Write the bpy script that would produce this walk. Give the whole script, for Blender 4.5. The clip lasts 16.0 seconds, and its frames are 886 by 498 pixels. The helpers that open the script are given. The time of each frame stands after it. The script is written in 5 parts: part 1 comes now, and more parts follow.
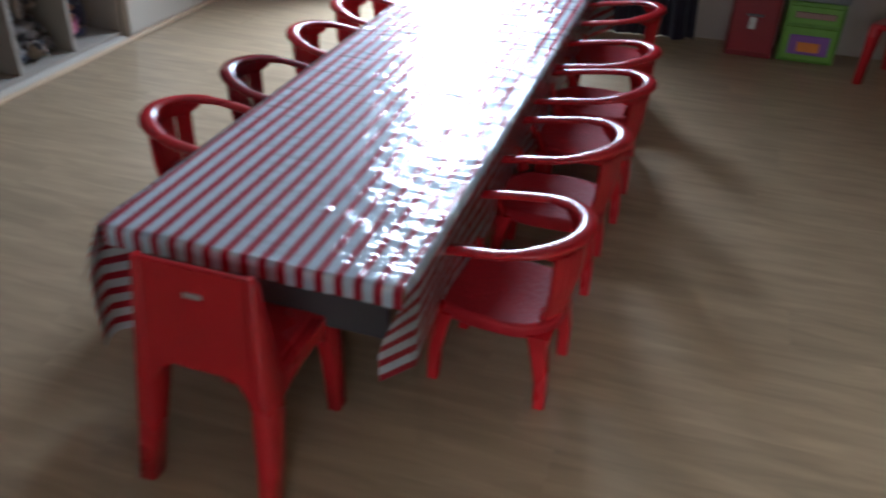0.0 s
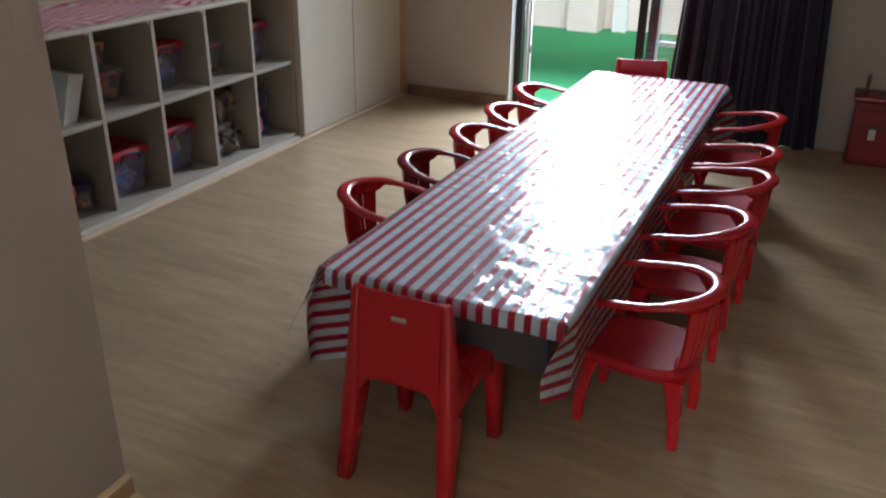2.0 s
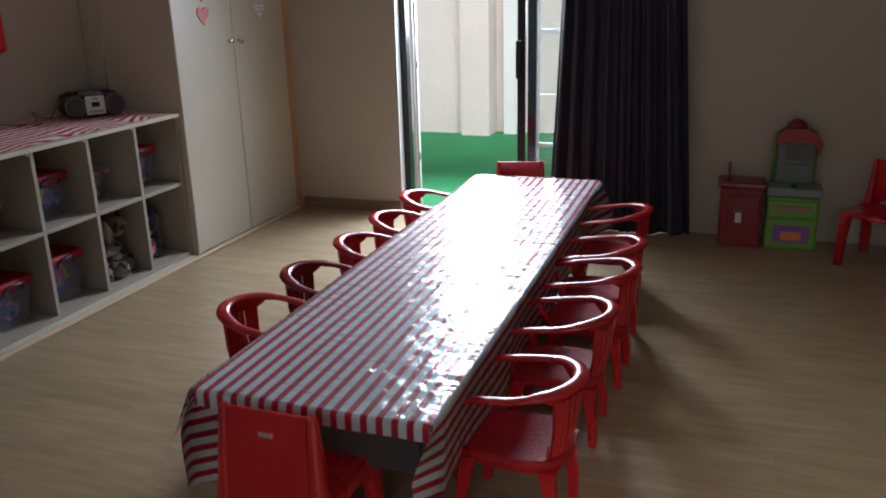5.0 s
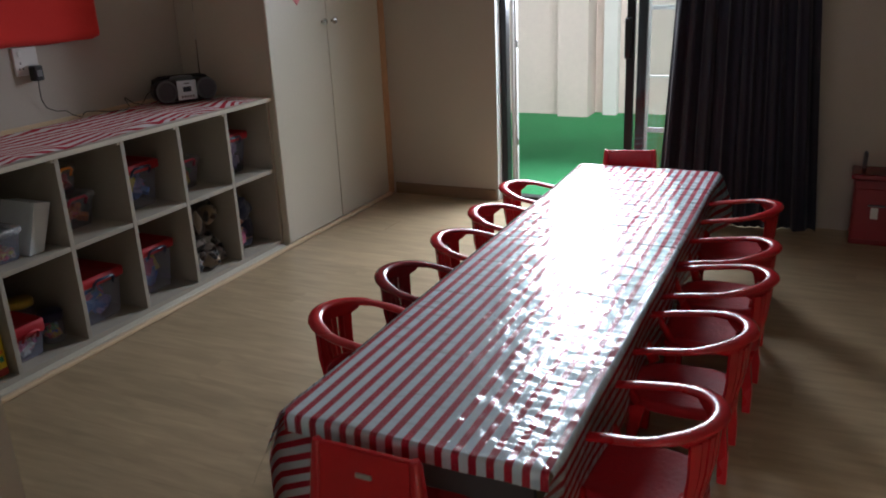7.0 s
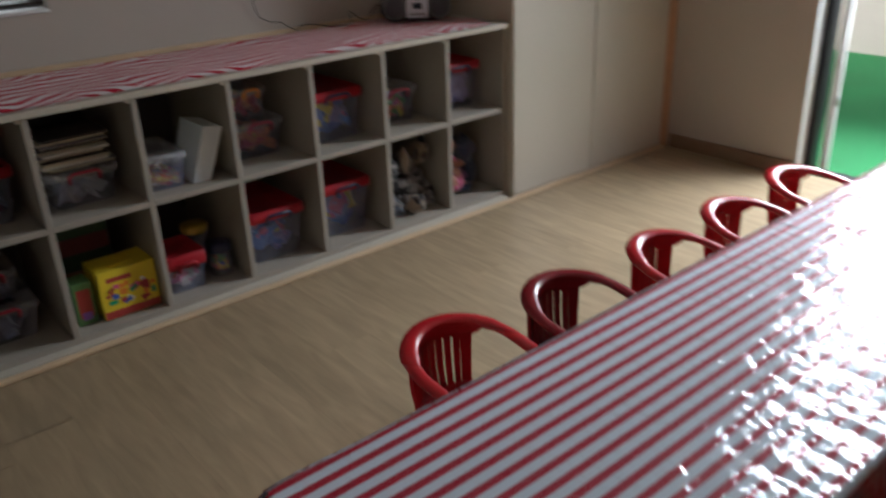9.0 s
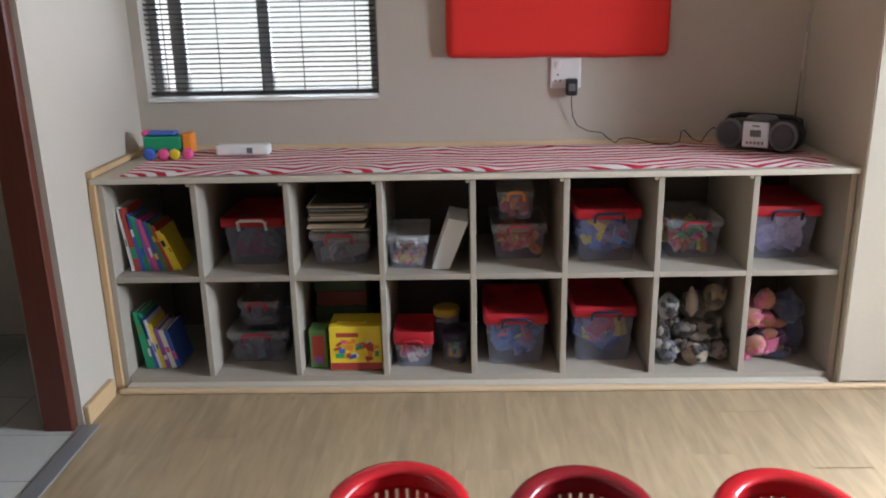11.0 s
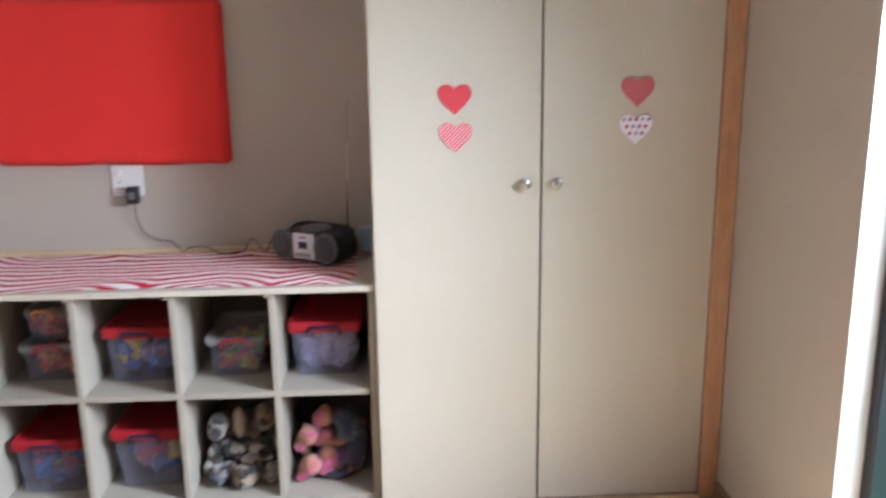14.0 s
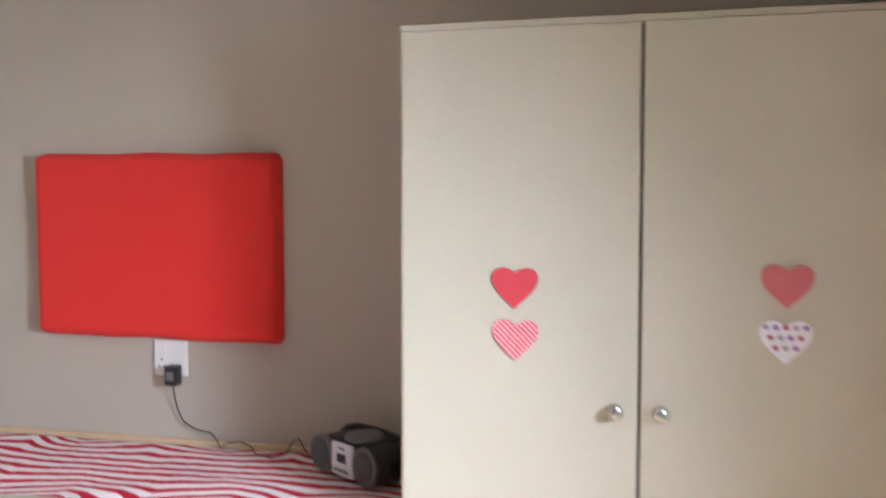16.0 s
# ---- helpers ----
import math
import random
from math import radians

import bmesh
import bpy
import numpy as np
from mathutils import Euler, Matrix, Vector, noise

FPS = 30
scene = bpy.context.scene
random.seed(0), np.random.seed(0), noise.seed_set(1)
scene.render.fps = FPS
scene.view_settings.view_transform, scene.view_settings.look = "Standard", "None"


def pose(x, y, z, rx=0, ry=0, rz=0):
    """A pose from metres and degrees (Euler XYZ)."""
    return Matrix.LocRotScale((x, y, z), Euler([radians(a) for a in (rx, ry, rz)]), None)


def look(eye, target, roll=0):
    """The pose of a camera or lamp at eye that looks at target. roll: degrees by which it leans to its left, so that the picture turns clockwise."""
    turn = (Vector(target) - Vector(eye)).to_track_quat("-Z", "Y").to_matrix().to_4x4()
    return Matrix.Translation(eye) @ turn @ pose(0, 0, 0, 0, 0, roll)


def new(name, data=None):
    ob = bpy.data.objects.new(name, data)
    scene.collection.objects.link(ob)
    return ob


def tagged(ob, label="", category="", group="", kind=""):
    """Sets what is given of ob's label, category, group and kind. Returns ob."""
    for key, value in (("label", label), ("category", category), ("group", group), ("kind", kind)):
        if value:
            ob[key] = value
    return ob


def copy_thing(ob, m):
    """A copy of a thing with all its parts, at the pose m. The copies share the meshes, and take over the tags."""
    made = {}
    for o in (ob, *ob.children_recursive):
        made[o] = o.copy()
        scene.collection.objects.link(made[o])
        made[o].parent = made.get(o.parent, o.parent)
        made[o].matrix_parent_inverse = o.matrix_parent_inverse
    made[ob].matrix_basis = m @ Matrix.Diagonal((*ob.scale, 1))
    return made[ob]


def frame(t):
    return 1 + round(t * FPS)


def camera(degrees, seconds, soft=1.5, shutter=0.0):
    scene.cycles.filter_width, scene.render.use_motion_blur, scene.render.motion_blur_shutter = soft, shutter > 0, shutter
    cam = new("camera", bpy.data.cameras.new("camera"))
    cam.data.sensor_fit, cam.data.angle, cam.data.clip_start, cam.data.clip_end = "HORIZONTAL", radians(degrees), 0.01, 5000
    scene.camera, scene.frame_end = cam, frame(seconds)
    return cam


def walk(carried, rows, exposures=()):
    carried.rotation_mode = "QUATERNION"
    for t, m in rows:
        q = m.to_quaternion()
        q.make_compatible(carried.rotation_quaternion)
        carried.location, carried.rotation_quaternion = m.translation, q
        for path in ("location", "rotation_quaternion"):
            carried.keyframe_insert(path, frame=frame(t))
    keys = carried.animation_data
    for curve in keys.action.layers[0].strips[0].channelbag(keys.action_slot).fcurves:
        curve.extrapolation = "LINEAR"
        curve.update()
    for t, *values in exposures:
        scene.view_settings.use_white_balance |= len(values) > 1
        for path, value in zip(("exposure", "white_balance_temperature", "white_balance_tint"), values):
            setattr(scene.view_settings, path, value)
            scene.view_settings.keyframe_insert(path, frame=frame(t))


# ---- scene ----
cam = camera(56.4, 16.0, soft=1.9, shutter=0.5)
PATH = [
    (0, (0.155, 0.087, 1.409), (-0.331, 1.707, 0.342), 2.3),
    (0.5, (0.076, -0.122, 1.414), (-0.609, 1.456, 0.394), 0.2),
    (1, (0.039, -0.243, 1.412), (-0.716, 1.319, 0.416), 1.9),
    (1.5, (0.083, -0.283, 1.431), (-0.666, 1.305, 0.473), 3.7),
    (2, (0.175, -0.357, 1.467), (-0.602, 1.286, 0.633), 0.8),
    (2.5, (0.297, -0.434, 1.489), (-0.502, 1.239, 0.737), -1.5),
    (3, (0.395, -0.478, 1.504), (-0.366, 1.223, 0.778), -2.1),
    (3.5, (0.413, -0.486, 1.516), (-0.31, 1.255, 0.847), -1.5),
    (3.7, (0.412, -0.489, 1.511), (-0.293, 1.266, 0.861), -1.2),
    (5.8, (0.278, -0.271, 1.518), (-0.358, 1.528, 0.917), -1.7),
    (6, (0.252, -0.261, 1.544), (-0.491, 1.493, 0.934), -3.5),
    (6.5, (0.198, -0.221, 1.52), (-0.628, 1.483, 0.876), -3.2),
    (7, (0.181, -0.121, 1.521), (-0.647, 1.578, 0.866), -2.5),
    (7.5, (0.215, 0.107, 1.545), (-0.826, 1.688, 0.9), -0.8),
    (8, (0.206, 0.322, 1.519), (-0.937, 1.805, 0.814), -0.5),
    (8.5, (0.129, 0.595, 1.474), (-1.114, 1.886, 0.587), -2.3),
    (9, (0.145, 0.835, 1.494), (-1.259, 1.995, 0.668), -2.1),
    (9.5, (0.301, 1.116, 1.514), (-1.409, 1.849, 0.78), -0.7),
    (10, (0.35, 1.374, 1.498), (-1.463, 1.853, 0.805), -1.8),
    (10.2, (0.374, 1.521, 1.477), (-1.483, 1.874, 0.823), -1.5),
    (12.3, (0.347, 2.71, 1.533), (-1.545, 2.443, 0.944), -3.3),
    (12.5, (0.344, 2.755, 1.545), (-1.554, 2.496, 0.97), -3.6),
    (13, (0.404, 3.188, 1.565), (-1.49, 2.828, 1.033), -1.7),
    (13.5, (0.345, 3.483, 1.627), (-1.579, 3.313, 1.107), -1.4),
    (14, (0.195, 3.677, 1.656), (-1.749, 3.771, 1.197), -0.8),
    (14.5, (0.074, 3.844, 1.674), (-1.888, 3.943, 1.296), -0.7),
    (15, (-0.074, 4.056, 1.682), (-2.046, 3.919, 1.375), -0.2),
    (15.5, (-0.293, 4.147, 1.671), (-2.268, 3.91, 1.466), -0.1),
    (16, (-0.617, 4.13, 1.711), (-2.564, 3.687, 1.602), -0.0),
]
EXPOSURES = [(t, e, k, 10.5) for t, e, k in ((0.0, 0.08, 5150), (0.5, -0.27, 5550), (1.0, 0.0, 5600), (3.5, -0.05, 5550), (6.0, -0.42, 5800), (7.5, -0.54, 5900), (8.6, -0.56, 5950), (9.0, -0.25, 5950), (9.5, 1.15, 5800), (10.0, 1.08, 5850), (12.5, 0.85, 5700), (13.0, 0.85, 5800), (13.5, 1.25, 5950), (14.0, 1.25, 5550), (14.5, 0.85, 5550), (15.0, 0.8, 5600), (15.5, 0.85, 5650), (16.0, 1.35, 5650))]
walk(cam, [(t, look(eye, target, roll)) for t, eye, target, roll in PATH], EXPOSURES)

# ---- daylight ----
world = bpy.data.worlds.new("overcast_sky")
scene.world = world
world.use_nodes = True
wn, wl = world.node_tree.nodes, world.node_tree.links
sky = wn.new("ShaderNodeTexSky")
sky.sky_type, sky.sun_disc = "NISHITA", False
sky.sun_elevation, sky.sun_rotation = radians(53), radians(153)
sky.air_density, sky.dust_density = 1.0, 4.0
pale = wn.new("ShaderNodeHueSaturation")
pale.inputs["Saturation"].default_value = 0.35
wl.new(sky.outputs[0], pale.inputs["Color"])
wl.new(pale.outputs[0], wn["Background"].inputs["Color"])
wn["Background"].inputs["Strength"].default_value = 0.15

sun_data = bpy.data.lights.new("sun", "SUN")
sun_data.energy, sun_data.angle, sun_data.color = 3.0, radians(40), (1.0, 0.96, 0.9)
sun = new("sun", sun_data)
sun.matrix_world = look((2.5, 1.0, 12.0), (2.20, 1.60, 11.1))


def opening_light(name, eye, target, w, h, watts, colour, spread=135):
    """Sky light that enters by an opening."""
    data = bpy.data.lights.new(name, "AREA")
    data.spread = radians(spread)
    data.shape, data.size, data.size_y, data.energy, data.color = "RECTANGLE", w, h, watts, colour
    ob = new(name, data)
    ob.matrix_world = look(eye, target)
    return ob


opening_light("sliding_door_daylight", (-1.38, 5.50, 1.85), (-1.3, 3.7, 0.45), 0.90, 1.7, 160, (0.92, 0.96, 1.0), 140)
opening_light("window_daylight", (-3.40, 1.26, 1.6), (-2.0, 1.26, 1.2), 0.95, 0.9, 8, (0.95, 0.98, 1.0))
opening_light("back_window_daylight", (1.3, -2.9, 1.6), (1.5, -1.1, 0.0), 1.6, 1.2, 82, (1.0, 0.93, 0.82), 62)


# ---- materials ----
def nodes_of(name):
    m = bpy.data.materials.new(name)
    m.use_nodes = True
    return m, m.node_tree.nodes, m.node_tree.links, m.node_tree.nodes["Principled BSDF"]


def mat(name, colour, rough=0.5, metal=0.0, grain=0.06, scale=30.0, bump=0.05, bump_scale=200.0, stain=0.06, stain_scale=2.5, coat=0.0, stretch=(1, 1, 1), spec=0.5, piece=0.0, sheen=0.0, rough_var=0.08):
    """A surface with grain, broad stains, uneven gloss and fine relief."""
    m, n, l, p = nodes_of(name)
    tc = n.new("ShaderNodeTexCoord")
    mp = n.new("ShaderNodeMapping")
    mp.inputs["Scale"].default_value = stretch
    l.new(tc.outputs["Object"], mp.inputs["Vector"])
    if piece:
        own, far = n.new("ShaderNodeObjectInfo"), n.new("ShaderNodeVectorMath")
        far.operation = "MULTIPLY"
        far.inputs[1].default_value = (53.0, 31.0, 17.0)
        l.new(own.outputs["Random"], far.inputs[0])
        l.new(far.outputs[0], mp.inputs["Location"])
    fine, broad = n.new("ShaderNodeTexNoise"), n.new("ShaderNodeTexNoise")
    fine.inputs["Scale"].default_value, fine.inputs["Detail"].default_value, fine.inputs["Distortion"].default_value = scale, 5, 0.6 if piece else 0.0
    broad.inputs["Scale"].default_value, broad.inputs["Detail"].default_value = stain_scale, 3
    l.new(mp.outputs[0], fine.inputs["Vector"])
    l.new(tc.outputs["Object"], broad.inputs["Vector"])
    hsv = n.new("ShaderNodeHueSaturation")
    hsv.inputs["Color"].default_value = (*colour, 1)
    a, b, c = n.new("ShaderNodeMath"), n.new("ShaderNodeMath"), n.new("ShaderNodeMath")
    a.operation, b.operation, c.operation = "MULTIPLY_ADD", "MULTIPLY_ADD", "ADD"
    a.inputs[1].default_value, a.inputs[2].default_value = 2 * grain, 1 - grain
    b.inputs[1].default_value, b.inputs[2].default_value = 2 * stain, -stain
    l.new(fine.outputs[0], a.inputs[0])
    l.new(broad.outputs[0], b.inputs[0])
    l.new(a.outputs[0], c.inputs[0])
    l.new(b.outputs[0], c.inputs[1])
    last = c.outputs[0]
    if piece:
        info, d, e = n.new("ShaderNodeObjectInfo"), n.new("ShaderNodeMath"), n.new("ShaderNodeMath")
        d.operation, e.operation = "MULTIPLY_ADD", "ADD"
        d.inputs[1].default_value, d.inputs[2].default_value = 2 * piece, -piece
        l.new(info.outputs["Random"], d.inputs[0])
        l.new(d.outputs[0], e.inputs[0])
        l.new(last, e.inputs[1])
        last = e.outputs[0]
    l.new(last, hsv.inputs["Value"])
    l.new(hsv.outputs[0], p.inputs["Base Color"])
    r = n.new("ShaderNodeMath")
    r.operation = "MULTIPLY_ADD"
    r.inputs[1].default_value, r.inputs[2].default_value = 2 * rough_var, max(0.02, rough - rough_var)
    l.new(broad.outputs[0], r.inputs[0])
    l.new(r.outputs[0], p.inputs["Roughness"])
    p.inputs["Metallic"].default_value = metal
    p.inputs["Specular IOR Level"].default_value = spec
    p.inputs["Coat Weight"].default_value = coat
    p.inputs["Coat Roughness"].default_value = 0.12
    p.inputs["Sheen Weight"].default_value = sheen
    if bump:
        rel, bp = n.new("ShaderNodeTexNoise"), n.new("ShaderNodeBump")
        rel.inputs["Scale"].default_value, rel.inputs["Detail"].default_value = bump_scale, 3
        l.new(mp.outputs[0], rel.inputs["Vector"])
        bp.inputs["Strength"].default_value, bp.inputs["Distance"].default_value = min(1.0, bump), 0.01
        l.new(rel.outputs[0], bp.inputs["Height"])
        l.new(bp.outputs[0], p.inputs["Normal"])
    return m


M_WALL = mat("greige_wall_paint", (0.465, 0.42, 0.355), 0.7, grain=0.03, scale=90, bump=0.12, bump_scale=120, stain=0.05)
M_CEIL = mat("white_ceiling_paint", (0.74, 0.73, 0.7), 0.8, grain=0.02, bump=0.08)
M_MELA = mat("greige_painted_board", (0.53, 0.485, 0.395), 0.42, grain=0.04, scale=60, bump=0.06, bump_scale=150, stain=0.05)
# Same greige board, darkened: the shade on the cubby sides is in the colour.
M_CARC = mat("greige_board_shaded", (0.35, 0.315, 0.26), 0.5, grain=0.05, scale=60, bump=0.06, bump_scale=150, stain=0.07)
M_PINE = mat("pine_trim", (0.52, 0.34, 0.17), 0.5, grain=0.22, scale=14, stretch=(6, 6, 0.7), bump=0.1, bump_scale=40, stain=0.12)
M_PINE_Y = mat("pine_strip", (0.60, 0.45, 0.28), 0.5, grain=0.18, scale=14, stretch=(6, 0.7, 6), bump=0.1, bump_scale=40, stain=0.15)
M_PINE_X = mat("pine_skirting", (0.52, 0.36, 0.19), 0.5, grain=0.18, scale=14, stretch=(0.7, 6, 6), bump=0.1, bump_scale=40, stain=0.15)
M_MAHOG = mat("mahogany_stained_frame", (0.10, 0.025, 0.014), 0.35, grain=0.25, scale=12, stretch=(6, 6, 0.6), bump=0.08, bump_scale=40)
M_FLOOR = mat("oak_laminate", (0.355, 0.265, 0.160), 0.36, grain=0.40, scale=3.0, stretch=(1.3, 9, 4), bump=0.06, bump_scale=30, stain=0.10, stain_scale=1.7, piece=0.06)
M_GAP = mat("laminate_joint", (0.29, 0.215, 0.137), 0.8)
M_TILE = mat("pale_floor_tile", (0.55, 0.54, 0.5), 0.3, grain=0.06, scale=20, bump=0.02, piece=0.05)
M_GROUT = mat("grey_grout", (0.2, 0.2, 0.19), 0.9)
M_STRIP = mat("grey_threshold_strip", (0.25, 0.25, 0.25), 0.5, metal=0.3)
M_RED = mat("red_moulded_plastic", (0.47, 0.013, 0.019), 0.27, grain=0.05, bump=0.03, bump_scale=60, stain=0.06, spec=0.5)
M_SEAT = mat("red_textured_plastic", (0.37, 0.011, 0.018), 0.55, grain=0.08, scale=80, bump=0.35, bump_scale=60, stain=0.08, spec=0.25)
M_SEAT_M = mat("maroon_textured_plastic", (0.18, 0.010, 0.016), 0.4, grain=0.08, scale=80, bump=0.6, bump_scale=70, stain=0.08, spec=0.25)
M_MAROON = mat("maroon_moulded_plastic", (0.22, 0.010, 0.016), 0.26, grain=0.05, bump=0.03, bump_scale=60, stain=0.06)
M_REDFAB = mat("red_felt", (0.74, 0.028, 0.021), 0.9, grain=0.1, scale=300, bump=0.3, bump_scale=500, stain=0.04, sheen=0.04)
M_WHITE = mat("white_plastic", (0.75, 0.75, 0.73), 0.35, grain=0.02, bump=0)
M_WHITEP = mat("white_gloss_paint", (0.78, 0.77, 0.74), 0.45, grain=0.03, bump=0.05)
M_BLACK = mat("black_plastic", (0.012, 0.012, 0.014), 0.4, grain=0.1, bump=0.03)
M_WINF = mat("dark_grey_window_frame", (0.24, 0.235, 0.23), 0.45, bump=0.02)
M_ALU = mat("black_aluminium", (0.016, 0.017, 0.02), 0.35, metal=0.2, grain=0.05, bump=0.02)
M_STEEL = mat("brushed_nickel", (0.55, 0.54, 0.52), 0.27, metal=1.0, grain=0.04, bump=0.02)
M_GREYMET = mat("zinc_plated_hinge", (0.45, 0.45, 0.45), 0.4, metal=0.9)
M_CURT = mat("charcoal_curtain_cloth", (0.017, 0.016, 0.031), 0.85, grain=0.15, scale=200, bump=0.15, bump_scale=350, stain=0.1, sheen=0.12)
M_BLIND = mat("dark_brown_slat", (0.035, 0.028, 0.024), 0.4, grain=0.1, bump=0.02)
M_TURF = mat("green_artificial_turf", (0.030, 0.22, 0.068), 0.95, grain=0.45, scale=120, bump=0.9, bump_scale=220, stain=0.25, stain_scale=1.8)
M_PLASTER = mat("cream_yard_plaster", (0.74, 0.64, 0.58), 0.85, grain=0.06, scale=25, bump=0.3, bump_scale=60, stain=0.1, stain_scale=1.6)
M_DARK = mat("dark_underside", (0.05, 0.045, 0.04), 0.7)
M_TABLEW = mat("grey_table_board", (0.25, 0.24, 0.23), 0.5)


def stripes(name, axis, pitch, share, red, white, wobble, rough, fade=0.0):
    """Woven cloth with red and white stripes across one axis of the object."""
    m, n, l, p = nodes_of(name)
    tc = n.new("ShaderNodeUVMap")
    tc.uv_map = "cloth"
    sep = n.new("ShaderNodeSeparateXYZ")
    l.new(tc.outputs[0], sep.inputs[0])
    wob = n.new("ShaderNodeTexNoise")
    wob.inputs["Scale"].default_value, wob.inputs["Detail"].default_value = 2.2, 2
    l.new(tc.outputs[0], wob.inputs["Vector"])
    add = n.new("ShaderNodeMath")
    add.operation = "MULTIPLY_ADD"
    add.inputs[1].default_value = wobble
    l.new(wob.outputs[0], add.inputs[0])
    l.new(sep.outputs[axis], add.inputs[2])
    div, fr, gt = n.new("ShaderNodeMath"), n.new("ShaderNodeMath"), n.new("ShaderNodeMapRange")
    div.operation, fr.operation = "DIVIDE", "PINGPONG"
    div.inputs[1].default_value = pitch
    fr.inputs[1].default_value = 0.5
    l.new(add.outputs[0], div.inputs[0])
    l.new(div.outputs[0], fr.inputs[0])
    gt.inputs["From Min"].default_value, gt.inputs["From Max"].default_value = share / 2 - 0.02, share / 2 + 0.02
    l.new(fr.outputs[0], gt.inputs["Value"])
    mix = n.new("ShaderNodeMix")
    mix.data_type = "RGBA"
    mix.inputs["A"].default_value, mix.inputs["B"].default_value = (*red, 1), (*white, 1)
    l.new(gt.outputs[0], mix.inputs["Factor"])
    weave = n.new("ShaderNodeTexNoise")
    weave.inputs["Scale"].default_value = 260
    l.new(tc.outputs[0], weave.inputs["Vector"])
    hsv, k = n.new("ShaderNodeHueSaturation"), n.new("ShaderNodeMath")
    k.operation = "MULTIPLY_ADD"
    k.inputs[1].default_value, k.inputs[2].default_value = 0.25, 0.87
    l.new(weave.outputs[0], k.inputs[0])
    l.new(k.outputs[0], hsv.inputs["Value"])
    l.new(mix.outputs["Result"], hsv.inputs["Color"])
    l.new(hsv.outputs[0], p.inputs["Base Color"])
    p.inputs["Roughness"].default_value = rough
    p.inputs["Specular IOR Level"].default_value = 0.2
    bp = n.new("ShaderNodeBump")
    bp.inputs["Strength"].default_value, bp.inputs["Distance"].default_value = 0.1, 0.005
    l.new(weave.outputs[0], bp.inputs["Height"])
    l.new(bp.outputs[0], p.inputs["Normal"])
    return m


M_CLOTH = stripes("red_white_striped_cloth", 0, 0.0425, 0.46, (0.42, 0.014, 0.035), (0.62, 0.69, 0.725), 0.0, 0.65)
M_RUNNER = stripes("striped_runner_cloth", 0, 0.058, 0.46, (0.50, 0.018, 0.045), (0.84, 0.79, 0.79), 0.006, 0.85)


def clear_film(name):
    """Thin clear vinyl: see-through, with a wrinkled gloss that grows at grazing angles."""
    m, n, l, p = nodes_of(name)
    n.remove(p)
    out = n["Material Output"]
    tr, gl, fr, mix = n.new("ShaderNodeBsdfTransparent"), n.new("ShaderNodeBsdfGlossy"), n.new("ShaderNodeFresnel"), n.new("ShaderNodeMixShader")
    tr.inputs[0].default_value = (0.97, 0.98, 0.98, 1)
    gl.inputs["Roughness"].default_value = 0.07
    fr.inputs["IOR"].default_value = 1.5
    tc, big, small = n.new("ShaderNodeTexCoord"), n.new("ShaderNodeTexNoise"), n.new("ShaderNodeTexNoise")
    mp = n.new("ShaderNodeMapping")
    mp.inputs["Scale"].default_value = (0.6, 1.7, 1)
    l.new(tc.outputs["Object"], mp.inputs["Vector"])
    big.inputs["Scale"].default_value, big.inputs["Detail"].default_value = 14, 2
    small.inputs["Scale"].default_value, small.inputs["Detail"].default_value = 55, 2
    l.new(mp.outputs[0], big.inputs["Vector"])
    l.new(mp.outputs[0], small.inputs["Vector"])
    ad, bp = n.new("ShaderNodeMath"), n.new("ShaderNodeBump")
    ad.operation = "MULTIPLY_ADD"
    ad.inputs[1].default_value = 0.13
    l.new(small.outputs[0], ad.inputs[0])
    l.new(big.outputs[0], ad.inputs[2])
    bp.inputs["Strength"].default_value, bp.inputs["Distance"].default_value = 1.0, 0.015
    l.new(ad.outputs[0], bp.inputs["Height"])
    l.new(bp.outputs[0], gl.inputs["Normal"])
    l.new(bp.outputs[0], fr.inputs["Normal"])
    l.new(fr.outputs[0], mix.inputs["Fac"])
    l.new(tr.outputs[0], mix.inputs[1])
    l.new(gl.outputs[0], mix.inputs[2])
    l.new(mix.outputs[0], out.inputs["Surface"])
    return m


M_FILM = clear_film("clear_vinyl_film")


def clear_glass(name, tint):
    m, n, l, p = nodes_of(name)
    n.remove(p)
    tr, gl, fr, mix = n.new("ShaderNodeBsdfTransparent"), n.new("ShaderNodeBsdfGlossy"), n.new("ShaderNodeFresnel"), n.new("ShaderNodeMixShader")
    tr.inputs[0].default_value = (*tint, 1)
    gl.inputs["Roughness"].default_value = 0.02
    fr.inputs["IOR"].default_value = 1.5
    l.new(fr.outputs[0], mix.inputs["Fac"])
    l.new(tr.outputs[0], mix.inputs[1])
    l.new(gl.outputs[0], mix.inputs[2])
    l.new(mix.outputs[0], n["Material Output"].inputs["Surface"])
    return m


M_GLASS = clear_glass("window_glass", (0.93, 0.95, 0.94))


# ---- building helpers ----
def box(bm, x0, x1, y0, y1, z0, z1, bevel=0.0, seg=1):
    """Adds a box, with bevelled edges if asked."""
    v = [bm.verts.new((x, y, z)) for x in (x0, x1) for y in (y0, y1) for z in (z0, z1)]
    fs = [bm.faces.new([v[i] for i in q]) for q in ((0, 1, 3, 2), (4, 6, 7, 5), (0, 4, 5, 1), (2, 3, 7, 6), (0, 2, 6, 4), (1, 5, 7, 3))]
    if bevel:
        es = list({e for f in fs for e in f.edges})
        bmesh.ops.bevel(bm, geom=es, offset=bevel, segments=seg, affect="EDGES", profile=0.5)
    return bm


